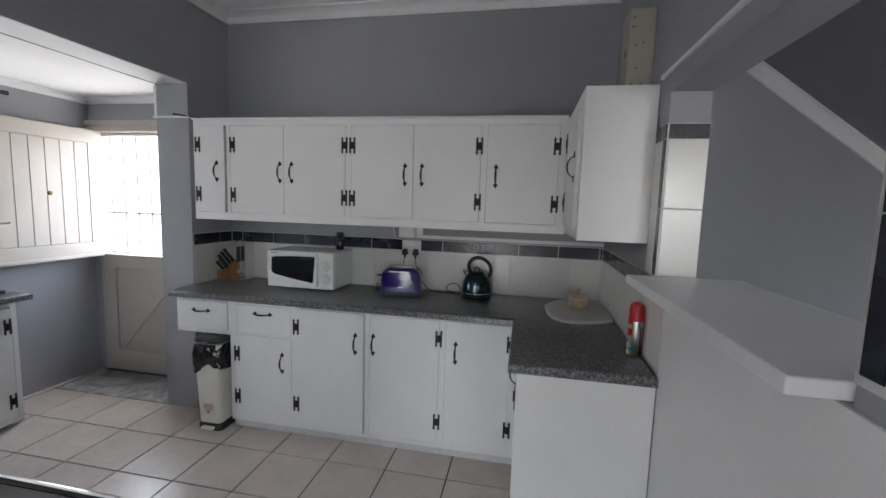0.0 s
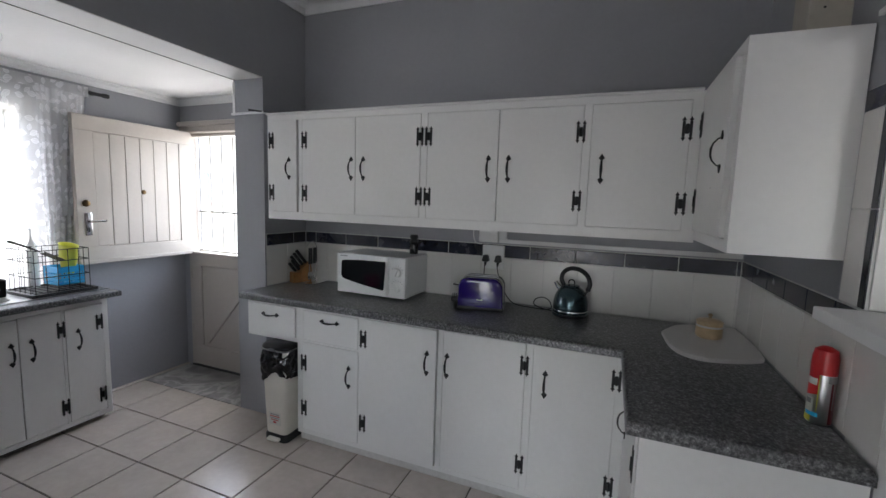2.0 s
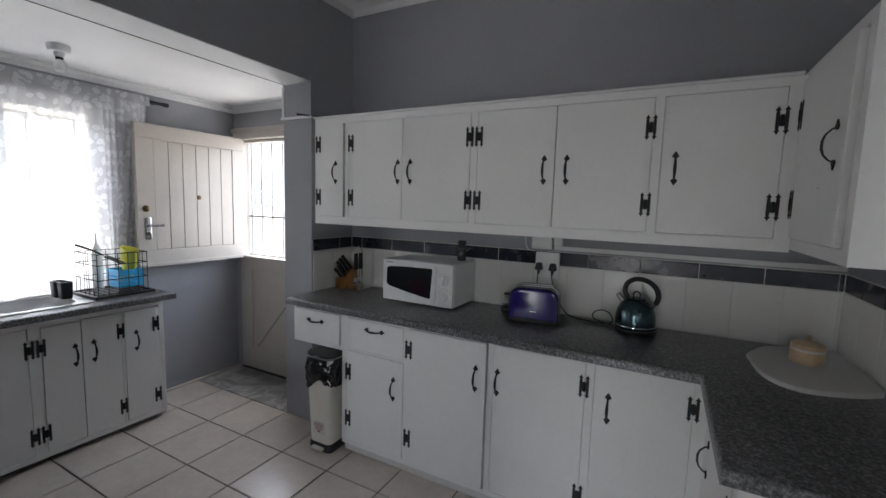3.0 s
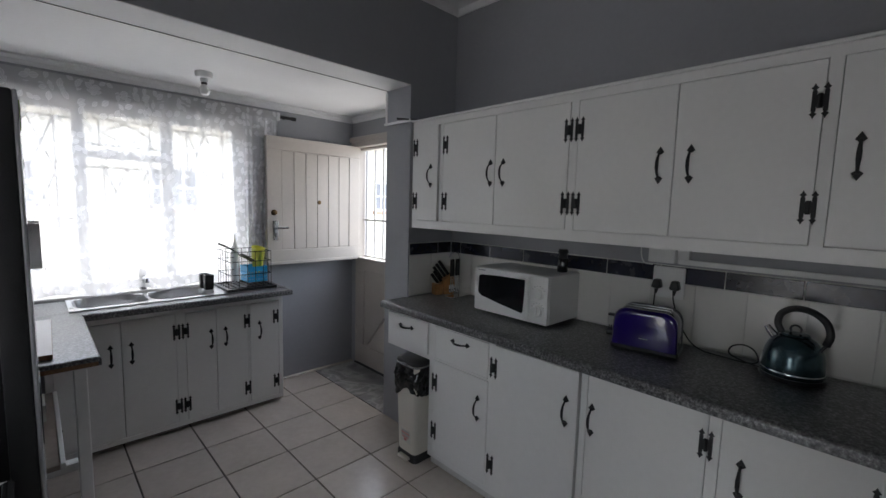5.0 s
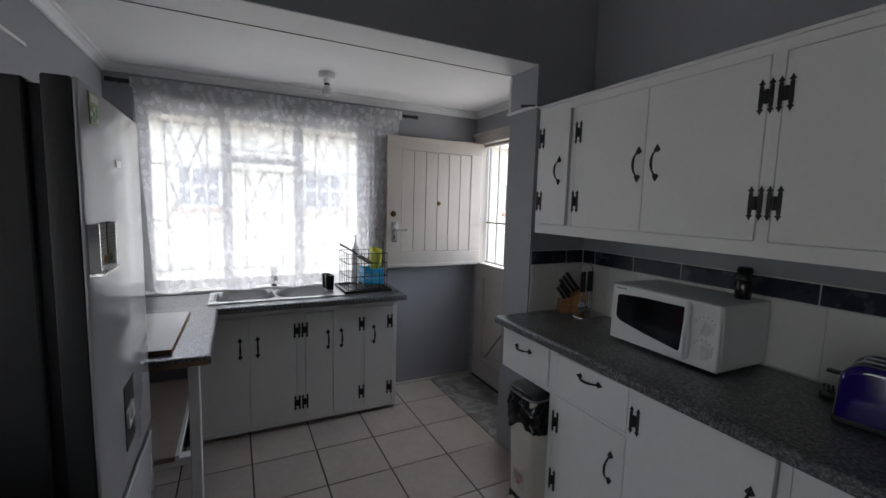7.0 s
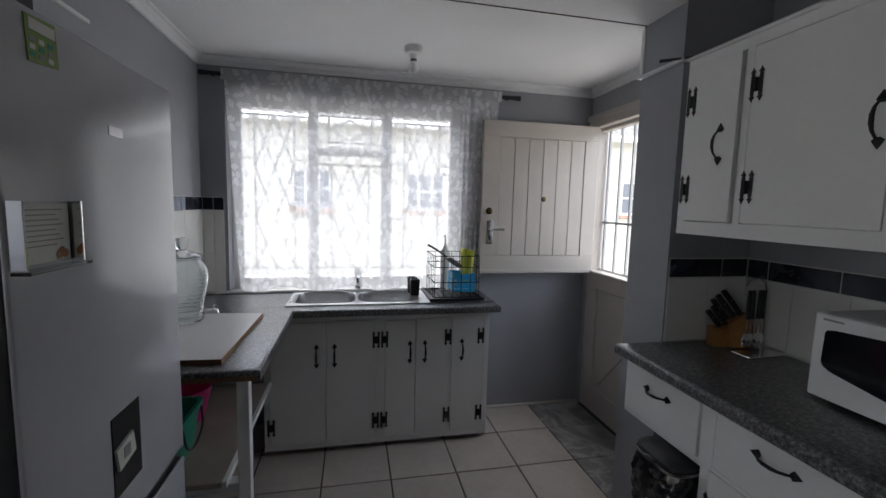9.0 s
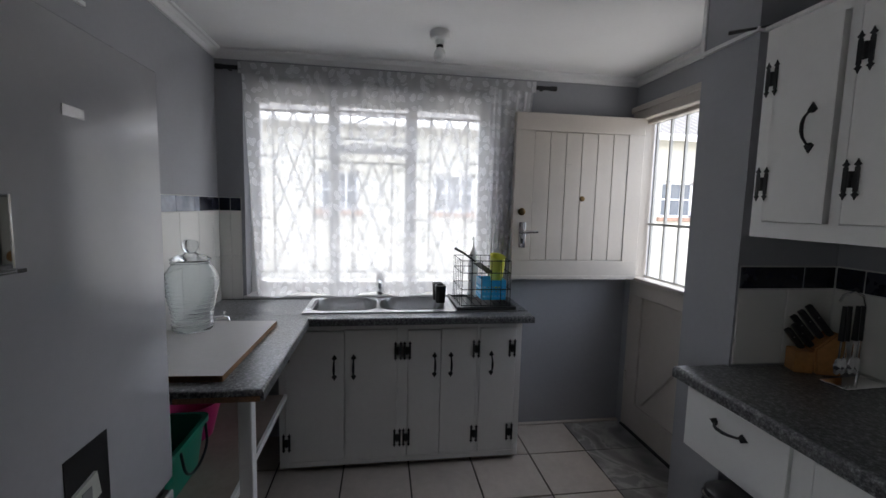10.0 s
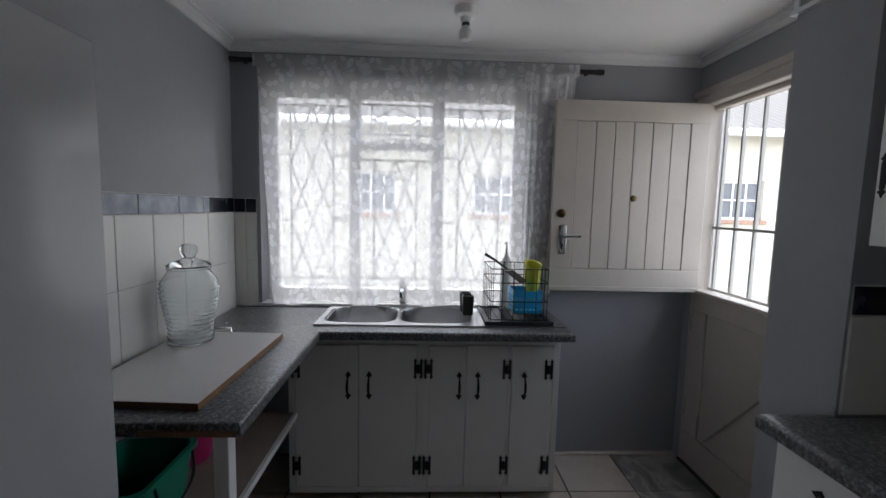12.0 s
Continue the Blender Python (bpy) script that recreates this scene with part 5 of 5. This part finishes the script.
part("door_handle", tube([(0.125, -0.022, 0.25), (0.135, -0.038, 0.235), (0.137, -0.042, 0.15), (0.135, -0.038, 0.06), (0.125, -0.022, 0.035)], 0.011, 10, flat=1.3), MICRO, mw, smooth=True, local=True)
for z in (0.175, 0.085):
    bm = lathe([(0, 0.016), (0.026, 0.016), (0.03, 0.006), (0.036, 0.004), (0.036, 0), (0, 0)], 24)
    bm.transform(pose(0.195, -0.022, z, 90, 0, 0))
    dial = part("dial", bm, MICRO, mw, smooth=True, local=True)
    bm = bmesh_box((-0.006, -0.048, z - 0.024), (0.006, -0.036, z + 0.024), 0.003)
    bm.transform(Matrix.Translation((0.195, 0, z)) @ Matrix.Rotation(radians(20 if z > 0.1 else 0), 4, "Y") @ Matrix.Translation((0, 0, -z)))
    part("grip", bm, MICRO, dial, local=True)
    part("dial_marks", boxes(*[((0.195 + 0.041 * math.cos(a) - 0.002, -0.0226, z + 0.041 * math.sin(a) - 0.002), (0.195 + 0.041 * math.cos(a) + 0.002, -0.0221, z + 0.041 * math.sin(a) + 0.002)) for a in [radians(30 + 24 * q) for q in range(6)]]), INK, dial, local=True)
part("maker_mark", boxes(((-0.225, -0.0226, 0.248), (-0.17, -0.0221, 0.254))), INK, mw, local=True)
for x in (-0.2, 0.2):
    for y in (0.04, 0.25):
        part("foot", lathe([(0, 0), (0.015, 0), (0.015, 0.013), (0, 0.013)], 12, (x, y, 0)), BLACK, mw, local=True)
gr = thing("pepper_mill", "small dark glass spice mill on top of the microwave", "mill", (-1.285, 3.17, CT + 0.2695))
gr.matrix_basis = pose(-1.305, 3.165, CT + 0.2695) @ Matrix.Scale(1.38, 4)
part("jar", lathe([(0, 0), (0.019, 0), (0.021, 0.006), (0.021, 0.045), (0.017, 0.055), (0, 0.055)], 18), DARKGLASS, gr, smooth=True, local=True)
part("cap", lathe([(0.02, 0.055), (0.02, 0.062), (0.016, 0.07), (0.021, 0.08), (0.017, 0.092), (0, 0.094)], 18), BLACK, gr, smooth=True, local=True)

ts = thing("toaster", "violet two-slice toaster with chrome trim", "toaster", (-0.788, 3.03, CT + 0.0005), 9)
def rounded_profile(w, h, r, z0):
    pts = [(-w - 0.004, z0)]
    for cx, a0 in ((-w + r, 180), (w - r, 90)):
        pts += [(cx + r * math.cos(radians(a0 - 15 * k)), h - r + r * math.sin(radians(a0 - 15 * k))) for k in range(7)]
    return pts + [(w + 0.004, z0)]
prof = rounded_profile(0.128, 0.188, 0.058, 0.022)
bm = bmesh.new()
rings = []
for y, q in ((-0.085, 0.50), (-0.0845, 0.86), (-0.083, 0.93), (-0.078, 0.975), (-0.070, 1.0), (0.070, 1.0), (0.078, 0.975), (0.083, 0.93), (0.0845, 0.86), (0.085, 0.50)):
    rings.append([bm.verts.new((x * (0.5 + 0.5 * q), y, 0.022 + (z - 0.022) * q)) for x, z in prof])
for a, b in zip(rings, rings[1:]):
    for i in range(len(prof)):
        j = (i + 1) % len(prof)
        bm.faces.new((a[i], a[j], b[j], b[i]))
bm.faces.new(rings[0])
bm.faces.new(rings[-1][::-1])
bmesh.ops.recalc_face_normals(bm, faces=bm.faces)
part("shell", bm, PURPLE, ts, smooth=True, local=True)
for y in (-0.0705, 0.0705):
    part("trim", tube([(x * 1.004, y, z + 0.001) for x, z in prof], 0.0018, 6), RIMGREY, ts, smooth=True, local=True)
part("base", bmesh_box((-0.137, -0.082, 0.0), (0.137, 0.082, 0.026), 0.008), BLACK, ts, local=True)
part("top_plate", bmesh_box((-0.088, -0.05, 0.1835), (0.088, 0.05, 0.188), 0.002), BLACK, ts, local=True)
for y in (-0.025, 0.025):
    part("slot", boxes(((-0.078, y - 0.012, 0.187), (0.078, y + 0.012, 0.1888))), BLACK, ts, local=True)
    part("rack", tube([(-0.095, y - 0.016, 0.186), (-0.088, y - 0.016, 0.194), (0.088, y - 0.016, 0.194), (0.095, y - 0.016, 0.186)], 0.002, 6), STEEL, ts, smooth=True, local=True)
part("lever", bmesh_box((-0.172, -0.014, 0.125), (-0.134, 0.014, 0.135), 0.004), BLACK, ts, local=True)
part("maker_mark", boxes(((-0.018, -0.0852, 0.062), (0.018, -0.0838, 0.065))), STEEL, ts, local=True)

kt = thing("kettle", "teal metallic dome kettle with a black handle", "kettle", (-0.288, 3.115, CT + 0.0005), -20)
part("base", lathe([(0, 0), (0.096, 0), (0.1, 0.006), (0.1, 0.018), (0.0, 0.02)], 36), BLACK, kt, smooth=True, local=True)
part("body", lathe([(0, 0.018), (0.094, 0.018), (0.096, 0.03), (0.0958, 0.06), (0.0935, 0.085), (0.088, 0.11), (0.078, 0.133), (0.063, 0.152), (0.043, 0.165), (0.02, 0.17), (0.0, 0.171)], 40), TEAL, kt, smooth=True, local=True)
part("band", lathe([(0.0945, 0.031), (0.0968, 0.033), (0.0968, 0.036), (0.0955, 0.038)], 40), CHROME, kt, smooth=True, local=True)
part("lid", lathe([(0.045, 0.166), (0.042, 0.173), (0.0, 0.18)], 28), TEAL, kt, smooth=True, local=True)
part("lid_ring", tube([(0.018 * math.cos(a), 0, 0.188 + 0.016 * math.sin(a)) for a in [radians(-30 + 24 * q) for q in range(11)]], 0.004, 8), BLACK, kt, smooth=True, local=True)
part("spout", tube([(-0.055, 0, 0.135), (-0.088, 0, 0.165), (-0.098, 0, 0.178)], [0.02, 0.014, 0.012], 12), CHROME, kt, smooth=True, local=True)
part("handle", tube(smooth_path([(-0.045, 0, 0.165), (-0.062, 0, 0.20), (-0.052, 0, 0.24), (-0.01, 0, 0.267), (0.045, 0, 0.265), (0.088, 0, 0.237), (0.104, 0, 0.195), (0.095, 0, 0.155)]), 0.0125, 12), BLACK, kt, "black arched handle", True, True)
part("fixing", tube([(-0.04, 0, 0.15), (-0.047, 0, 0.17)], 0.006, 8), CHROME, kt, local=True)
part("fixing", tube([(0.08, 0, 0.128), (0.097, 0, 0.158)], 0.006, 8), CHROME, kt, local=True)

ch = thing("chopping_board", "white rounded plastic chopping board in the corner", "board", (0.36, 2.95, CT + 0.0005))
rim_ = smooth_path([(0.165, 2.96, 0), (0.178, 2.755, 0), (0.225, 2.648, 0), (0.325, 2.622, 0), (0.50, 2.70, 0), (0.53, 2.80, 0), (0.53, 3.14, 0), (0.50, 3.195, 0), (0.385, 3.19, 0), (0.25, 3.12, 0), (0.165, 2.96, 0)], 4)[:-1]
bm = worktop([(p.x - 0.36, p.y - 2.95) for p in rim_], 0.0, 0.018, 0.005)
part("plate", bm, BOARD, ch, smooth=True, local=True)
sg = thing("sugar_pot", "beige ceramic pot with a knobbed lid on the chopping board", "pot", (0.362, 2.95, CT + 0.019))
part("pot", lathe([(0, 0), (0.048, 0), (0.054, 0.005), (0.056, 0.012), (0.056, 0.058), (0.054, 0.07), (0.048, 0.073), (0, 0.073)], 32), CERAMIC, sg, smooth=True, local=True)
part("band", lathe([(0.0553, 0.052), (0.0575, 0.054), (0.0575, 0.060), (0.0548, 0.062)], 32), BOARD, sg, smooth=True, local=True)
part("lid", lathe([(0.05, 0.0722), (0.057, 0.074), (0.057, 0.078), (0.046, 0.085), (0.02, 0.0905), (0.008, 0.093), (0.006, 0.098), (0.011, 0.106), (0.007, 0.114), (0, 0.116)], 32), CERAMIC, sg, smooth=True, local=True)
cn = thing("spray_can", "red-capped aerosol can with a printed silver body", "spray can", (0.510, 2.20, CT + 0.0005), 25)
part("can", lathe([(0, 0), (0.028, 0), (0.031, 0.004), (0.031, 0.15), (0.028, 0.16), (0, 0.16)], 28), STEEL, cn, smooth=True, local=True)
part("cap", lathe([(0.0315, 0.152), (0.032, 0.16), (0.031, 0.20), (0.027, 0.222), (0.012, 0.232), (0, 0.233)], 28), RED, cn, "red cap", True, True)
for z0, z1, m, a0, a1 in ((0.08, 0.15, RED, -230, -150), (0.118, 0.138, PAPER, -214, -158), (0.033, 0.078, PAPER, -230, -165), (0.006, 0.03, YELLOW, -230, -170), (0.024, 0.036, BLUE, -205, -140),
                          (0.04, 0.15, YELLOW, -151, -147), (0.006, 0.13, DEEPRED, -96, -30), (0.13, 0.15, INK, -112, -30), (0.05, 0.14, INK, -84, -78), (0.06, 0.075, INK, -205, -175)):
    bm = bmesh.new()
    n = 8
    rr = 0.0316 if m in (RED, DEEPRED) else 0.0318 if m in (PAPER, YELLOW) else 0.0320
    v = [[bm.verts.new((rr * math.cos(radians(a0 + (a1 - a0) * i / n)), rr * math.sin(radians(a0 + (a1 - a0) * i / n)), z + (0.012 * i / n if m == RED and a0 < -100 else 0))) for z in (max(z0, 0.005), z1)] for i in range(n + 1)]
    for p, q in zip(v, v[1:]):
        bm.faces.new((p[0], q[0], q[1], p[1]))
    part("printed_patch", bm, m, cn, smooth=True, local=True)

# ---- electrics ----
so = thing("wall_socket", "white double wall socket with two black plugs", "socket", (-0.785, YN - 0.012, 1.11))
part("plate", bmesh_box((-0.855, YN - 0.030, 1.135), (-0.715, YN - 0.008, 1.285), 0.005), MICRO, so)
for x in (-0.825, -0.745):
    bm = bmesh_box((-0.022, -0.045, -0.024), (0.022, 0.0, 0.020), 0.010, 3)
    for v in bm.verts:
        v.co.x *= 0.72 if v.co.z > 0 else 1.0
    tube([(0, -0.024, -0.018), (0, -0.030, -0.034), (0, -0.036, -0.048)], [0.010, 0.008, 0.005], 8, bm)
    bm.transform(Matrix.Translation((x, YN - 0.0305, 1.205)))
    pl = part("plug", bm, BLACK, so, "black three-pin plug", True)
    bm = bmesh_box((x - 0.006, YN - 0.034, 1.25), (x + 0.006, YN - 0.0295, 1.27), 0.001)
    part("switch", bm, MICRO, so)
jb = solid("junction_box", bmesh_box((-0.875, YN - 0.055, 1.305), (-0.755, YN - 0.003, 1.398), 0.004), MICRO, "white junction box under the wall cabinets", "electrical box")
solid("conduit", bmesh_box((-0.752, YN - 0.022, 1.302), (XE0 - 0.01, YN - 0.009, 1.326), 0.003), MICRO, "white cable trunking along the tiles", "conduit")
solid("conduit", bmesh_box((-0.752, YN - 0.035, 1.328), (-0.70, YN - 0.003, 1.398), 0.003), MICRO, "short white trunking piece beside the junction box", "conduit")
solid("cable", tube(smooth_path([(-0.86, YN - 0.03, 1.29), (-0.90, YN - 0.03, 1.295), (-0.92, YN - 0.02, 1.33), (-0.925, YN - 0.015, 1.38)]), 0.003, 6), MICRO, "white looped cable by the junction box", "cable", True)
solid("cable", tube(smooth_path([(-0.745, YN - 0.07, 1.18), (-0.74, YN - 0.075, 1.13), (-0.71, YN - 0.06, 1.03), (-0.66, YN - 0.06, 0.955), (-0.60, YN - 0.09, 0.936), (-0.52, YN - 0.11, 0.936), (-0.44, YN - 0.12, 0.936), (-0.40, YN - 0.10, 0.945),
                    (-0.415, YN - 0.09, 0.985), (-0.455, YN - 0.085, 1.0), (-0.495, YN - 0.09, 0.985), (-0.50, YN - 0.10, 0.955), (-0.45, YN - 0.115, 0.940), (-0.38, YN - 0.14, 0.937)]), 0.0035, 6), BLACK, "black kettle cable coiled on the worktop", "cable", True)
solid("cable", tube(smooth_path([(-0.825, YN - 0.07, 1.18), (-0.826, YN - 0.075, 1.12), (-0.825, YN - 0.09, 1.0), (-0.83, YN - 0.12, 0.96)]), 0.0035, 6), BLACK, "black toaster cable hanging behind the toaster", "cable", True)
pg2 = thing("loose_plug", "black loose plug lying on the worktop", "plug", (-0.99, 3.12, CT + 0.0005), 20)
part("body", bmesh_box((-0.022, -0.02, 0.0), (0.022, 0.02, 0.026), 0.007), BLACK, pg2, smooth=True, local=True)
for x in (-0.011, 0.011):
    part("pin", tube([(x, 0, 0.026), (x, 0, 0.048)], 0.003, 8), CHROME, pg2, local=True)
part("pin", tube([(0, -0.012, 0.026), (0, -0.012, 0.052)], 0.0035, 8), CHROME, pg2, local=True)
part("cord", tube(smooth_path([(0.02, 0.005, 0.012), (0.05, 0.02, 0.006), (0.10, 0.03, 0.005), (0.14, 0.0, 0.005)]), 0.0035, 6), BLACK, pg2, smooth=True, local=True)
db = thing("meter_box", "beige enamelled steel electrical box on the wall", "electrical box", (0.49, 2.55, 2.125))
part("case", bmesh_box((0.435, 2.42, 2.105), (XE0 - 0.002, 2.56, 2.46), 0.004), BEIGEMETAL, db)
part("base_plate", boxes(((0.43, 2.415, 2.098), (XE0 - 0.001, 2.565, 2.1045))), IRON, db)
for x, z in ((0.45, 2.38), (0.462, 2.38), (0.47, 2.30), (0.50, 2.31), (0.475, 2.20), (0.46, 2.13), (0.50, 2.13), (0.455, 2.42)):
    bm = lathe([(0, 0.0006), (0.004, 0.0006), (0.004, 0)], 8)
    bm.transform(pose(x, 2.42, z, 90, 0, 0))
    part("hole", bm, BLACK, db)
for z in (2.26, 2.275):
    part("latch", boxes(((0.4335, 2.455, z), (0.4355, 2.475, z + 0.012))), BLACK, db)
ae = solid("aerial", tube([(-2.345, 2.80, 2.10), (-2.26, 2.86, 2.094), (-2.14, 2.96, 2.088)], [0.007, 0.0035, 0.0035], 6), BLACK, "thin black aerial lying on the cabinet top", "aerial", True)

# ---- tiles ----
def tile_mesh(name, size, mat, bevel=0.002):
    return mesh_from(name, bmesh_box([-s / 2 for s in size], [s / 2 for s in size], bevel, 1), mat)


def tiles(parent, name, spans_a, spans_b, axis, level, thick, mat, gap=0.003, bevel=0.0015):
    """Tiles over a grid of spans; axis is the face's normal ("x", "y" or "z"), level its outer plane's middle."""
    cache = {}
    for a0, a1 in spans_a:
        for b0, b1 in spans_b:
            w, h = round(a1 - a0 - gap, 4), round(b1 - b0 - gap, 4)
            if w < 0.008 or h < 0.008:
                continue
            if (w, h) not in cache:
                s = {"x": (thick, w, h), "y": (w, thick, h), "z": (w, h, thick)}[axis]
                cache[w, h] = tile_mesh(name, s, mat, bevel)
            ca, cb_ = (a0 + a1) / 2, (b0 + b1) / 2
            at = {"x": (level, ca, cb_), "y": (ca, level, cb_), "z": (ca, cb_, level)}[axis]
            share(name, cache[w, h], parent, pose(*at))


def spans(lo, hi, start, pitch):
    """Cuts lo..hi at start + k * pitch."""
    cuts = sorted({round(start + k * pitch, 4) for k in range(-60, 61) if lo + 0.004 < start + k * pitch < hi - 0.004})
    edges = [lo, *cuts, hi]
    return list(zip(edges, edges[1:]))


P = 0.3645
tiles(floor, "floor_tile", spans(XW, XE0 - 0.009, -2.537, P), spans(YS - 0.36, 2.866, 2.866, P), "z", -0.005, 0.010, FLOORTILE, 0.008)
tiles(floor, "marble_tile", spans(XW, XB0, -2.537, P), [(2.866, YN)], "z", -0.005, 0.010, MARBLE, 0.004)
# plain unseen slab, pale so that it bounces light into the kitchen
structure("floor_living", boxes(((-2.6, -2.7, -0.006), (3.1, -0.003, 0.0)), ((XE1, 0.0, -0.006), (3.1, YN, 0.0))), FLOORTILE, "plain pale floor of the next room, added unseen to bounce light", "floor")

north = structure("splashback_north", boxes(((XB1 + 0.002, YN - 0.003, CT - 0.03), (XE0 - 0.002, YN - 0.0005, 1.292))), WALLGROUT, "white tiled splashback with a navy border", "tiles")
tiles(north, "tile", spans(XB1 + 0.008, XE0 - 0.008, 0.53, 0.2), [(CT + 0.002, 1.208)], "y", YN - 0.0055, 0.005, WHITETILE)
tiles(north, "border_tile", spans(XB1 + 0.008, XE0 - 0.008, 0.522, 0.27), [(1.208, 1.290)], "y", YN - 0.0055, 0.005, NAVY, 0.005)
nibt = structure("splashback_nib", boxes(((XB1 + 0.0005, 2.87, CT), (XB1 + 0.003, YN, 1.292))), WALLGROUT, "white tiled wall return with a navy border", "tiles")
tiles(nibt, "tile", [(2.868, 3.065), (3.065, YN - 0.008)], [(CT + 0.002, 1.208)], "x", XB1 + 0.0055, 0.005, WHITETILE)
tiles(nibt, "border_tile", [(2.868, 3.13), (3.13, YN - 0.008)], [(1.208, 1.290)], "x", XB1 + 0.0055, 0.005, NAVY, 0.005)
east = structure("splashback_east", boxes(((XE0 - 0.003, 2.13, CT), (XE0 - 0.0005, YN, 1.292)), ((XE0 - 0.003, 1.965, CT - 0.04), (XE0 - 0.0005, 2.13, 1.25))), WALLGROUT, "white tiled splashback beside the hatch", "tiles")
tiles(east, "tile", spans(2.135, YN - 0.008, YN, 0.2), [(CT + 0.002, 1.208)], "x", XE0 - 0.0055, 0.005, WHITETILE)
tiles(east, "tile", [(1.967, 2.135)], [(CT + 0.002, 1.25)], "x", XE0 - 0.0055, 0.005, WHITETILE)
tiles(east, "border_tile", spans(2.135, YN - 0.008, YN, 0.2), [(1.208, 1.290)], "x", XE0 - 0.0055, 0.005, NAVY, 0.005)
pil = structure("hatch_pillar_tiles", boxes(((XE0 - 0.003, 2.127, 1.293), (XE0 - 0.0005, 2.258, 1.90)), ((XE0 - 0.003, 2.127, 1.293), (XE1, 2.1295, 1.90))), WALLGROUT, "white tiled hatch side with a navy edge", "tiles")
tiles(pil, "tile", [(XE0 + 0.002, XE1)], [(1.294, 1.565), (1.565, 1.838)], "y", 2.1245, 0.005, WHITETILE)
tiles(pil, "border_tile", [(XE0 + 0.002, XE1)], [(1.838, 1.898)], "y", 2.1245, 0.005, NAVY)
tiles(pil, "border_tile", [(2.124, 2.157)], [(1.294, 1.565), (1.565, 1.838)], "x", XE0 - 0.0055, 0.005, NAVY)
tiles(pil, "tile", [(2.157, 2.258)], [(1.294, 1.565), (1.565, 1.838)], "x", XE0 - 0.0055, 0.005, WHITETILE)
tiles(pil, "border_tile", [(2.124, 2.258)], [(1.838, 1.898)], "x", XE0 - 0.0055, 0.005, NAVY)
jam = structure("hatch_jamb_tiles", boxes(((XE0 - 0.003, 0.90, 1.293), (XE0 - 0.0005, 1.062, 1.90))), WALLGROUT, "navy edge tiles on the near hatch side", "tiles")
tiles(jam, "border_tile", [(1.0, 1.05)], [(1.31, 1.565), (1.565, 1.838)], "x", XE0 - 0.0055, 0.005, NAVY)
tiles(jam, "tile", [(0.90, 1.0)], [(1.31, 1.565), (1.565, 1.838)], "x", XE0 - 0.0055, 0.005, WHITETILE)
scl = structure("splashback_scullery", boxes(((XW, YL + 0.0005, ST - 0.03), (XB1, YL + 0.003, 1.50)), ((XW + 0.0005, YL, ST - 0.03), (XW + 0.003, WY0 - 0.02, 1.50))), WALLGROUT, "white tiled splashback with a marbled blue border", "tiles")
cols = [(-2.50, -2.26), (-2.707, -2.50), (-2.912, -2.707), (-3.12, -2.912), (-3.33, -3.12), (-3.52, -3.33), (XW + 0.006, -3.52)]
tiles(scl, "tile", cols, [(ST + 0.002, 1.153), (1.153, 1.42)], "y", YL + 0.0055, 0.005, WHITETILE)
tiles(scl, "border_tile", [(-2.573, -2.26), (-2.832, -2.573), (-3.091, -2.832), (-3.29, -3.091), (-3.35, -3.29)], [(1.42, 1.498)], "y", YL + 0.0055, 0.005, GREYTILE)
tiles(scl, "border_tile", [(-3.458, -3.35), (-3.545, -3.458), (XW + 0.006, -3.545)], [(1.42, 1.498)], "y", YL + 0.0055, 0.005, NAVY)
tiles(scl, "tile", [(YL + 0.008, 0.72), (0.72, WY0 - 0.02)], [(ST + 0.002, 1.153), (1.153, 1.42)], "x", XW + 0.0055, 0.005, WHITETILE)
tiles(scl, "border_tile", [(YL + 0.008, 0.72), (0.72, WY0 - 0.02)], [(1.42, 1.498)], "x", XW + 0.0055, 0.005, NAVY)
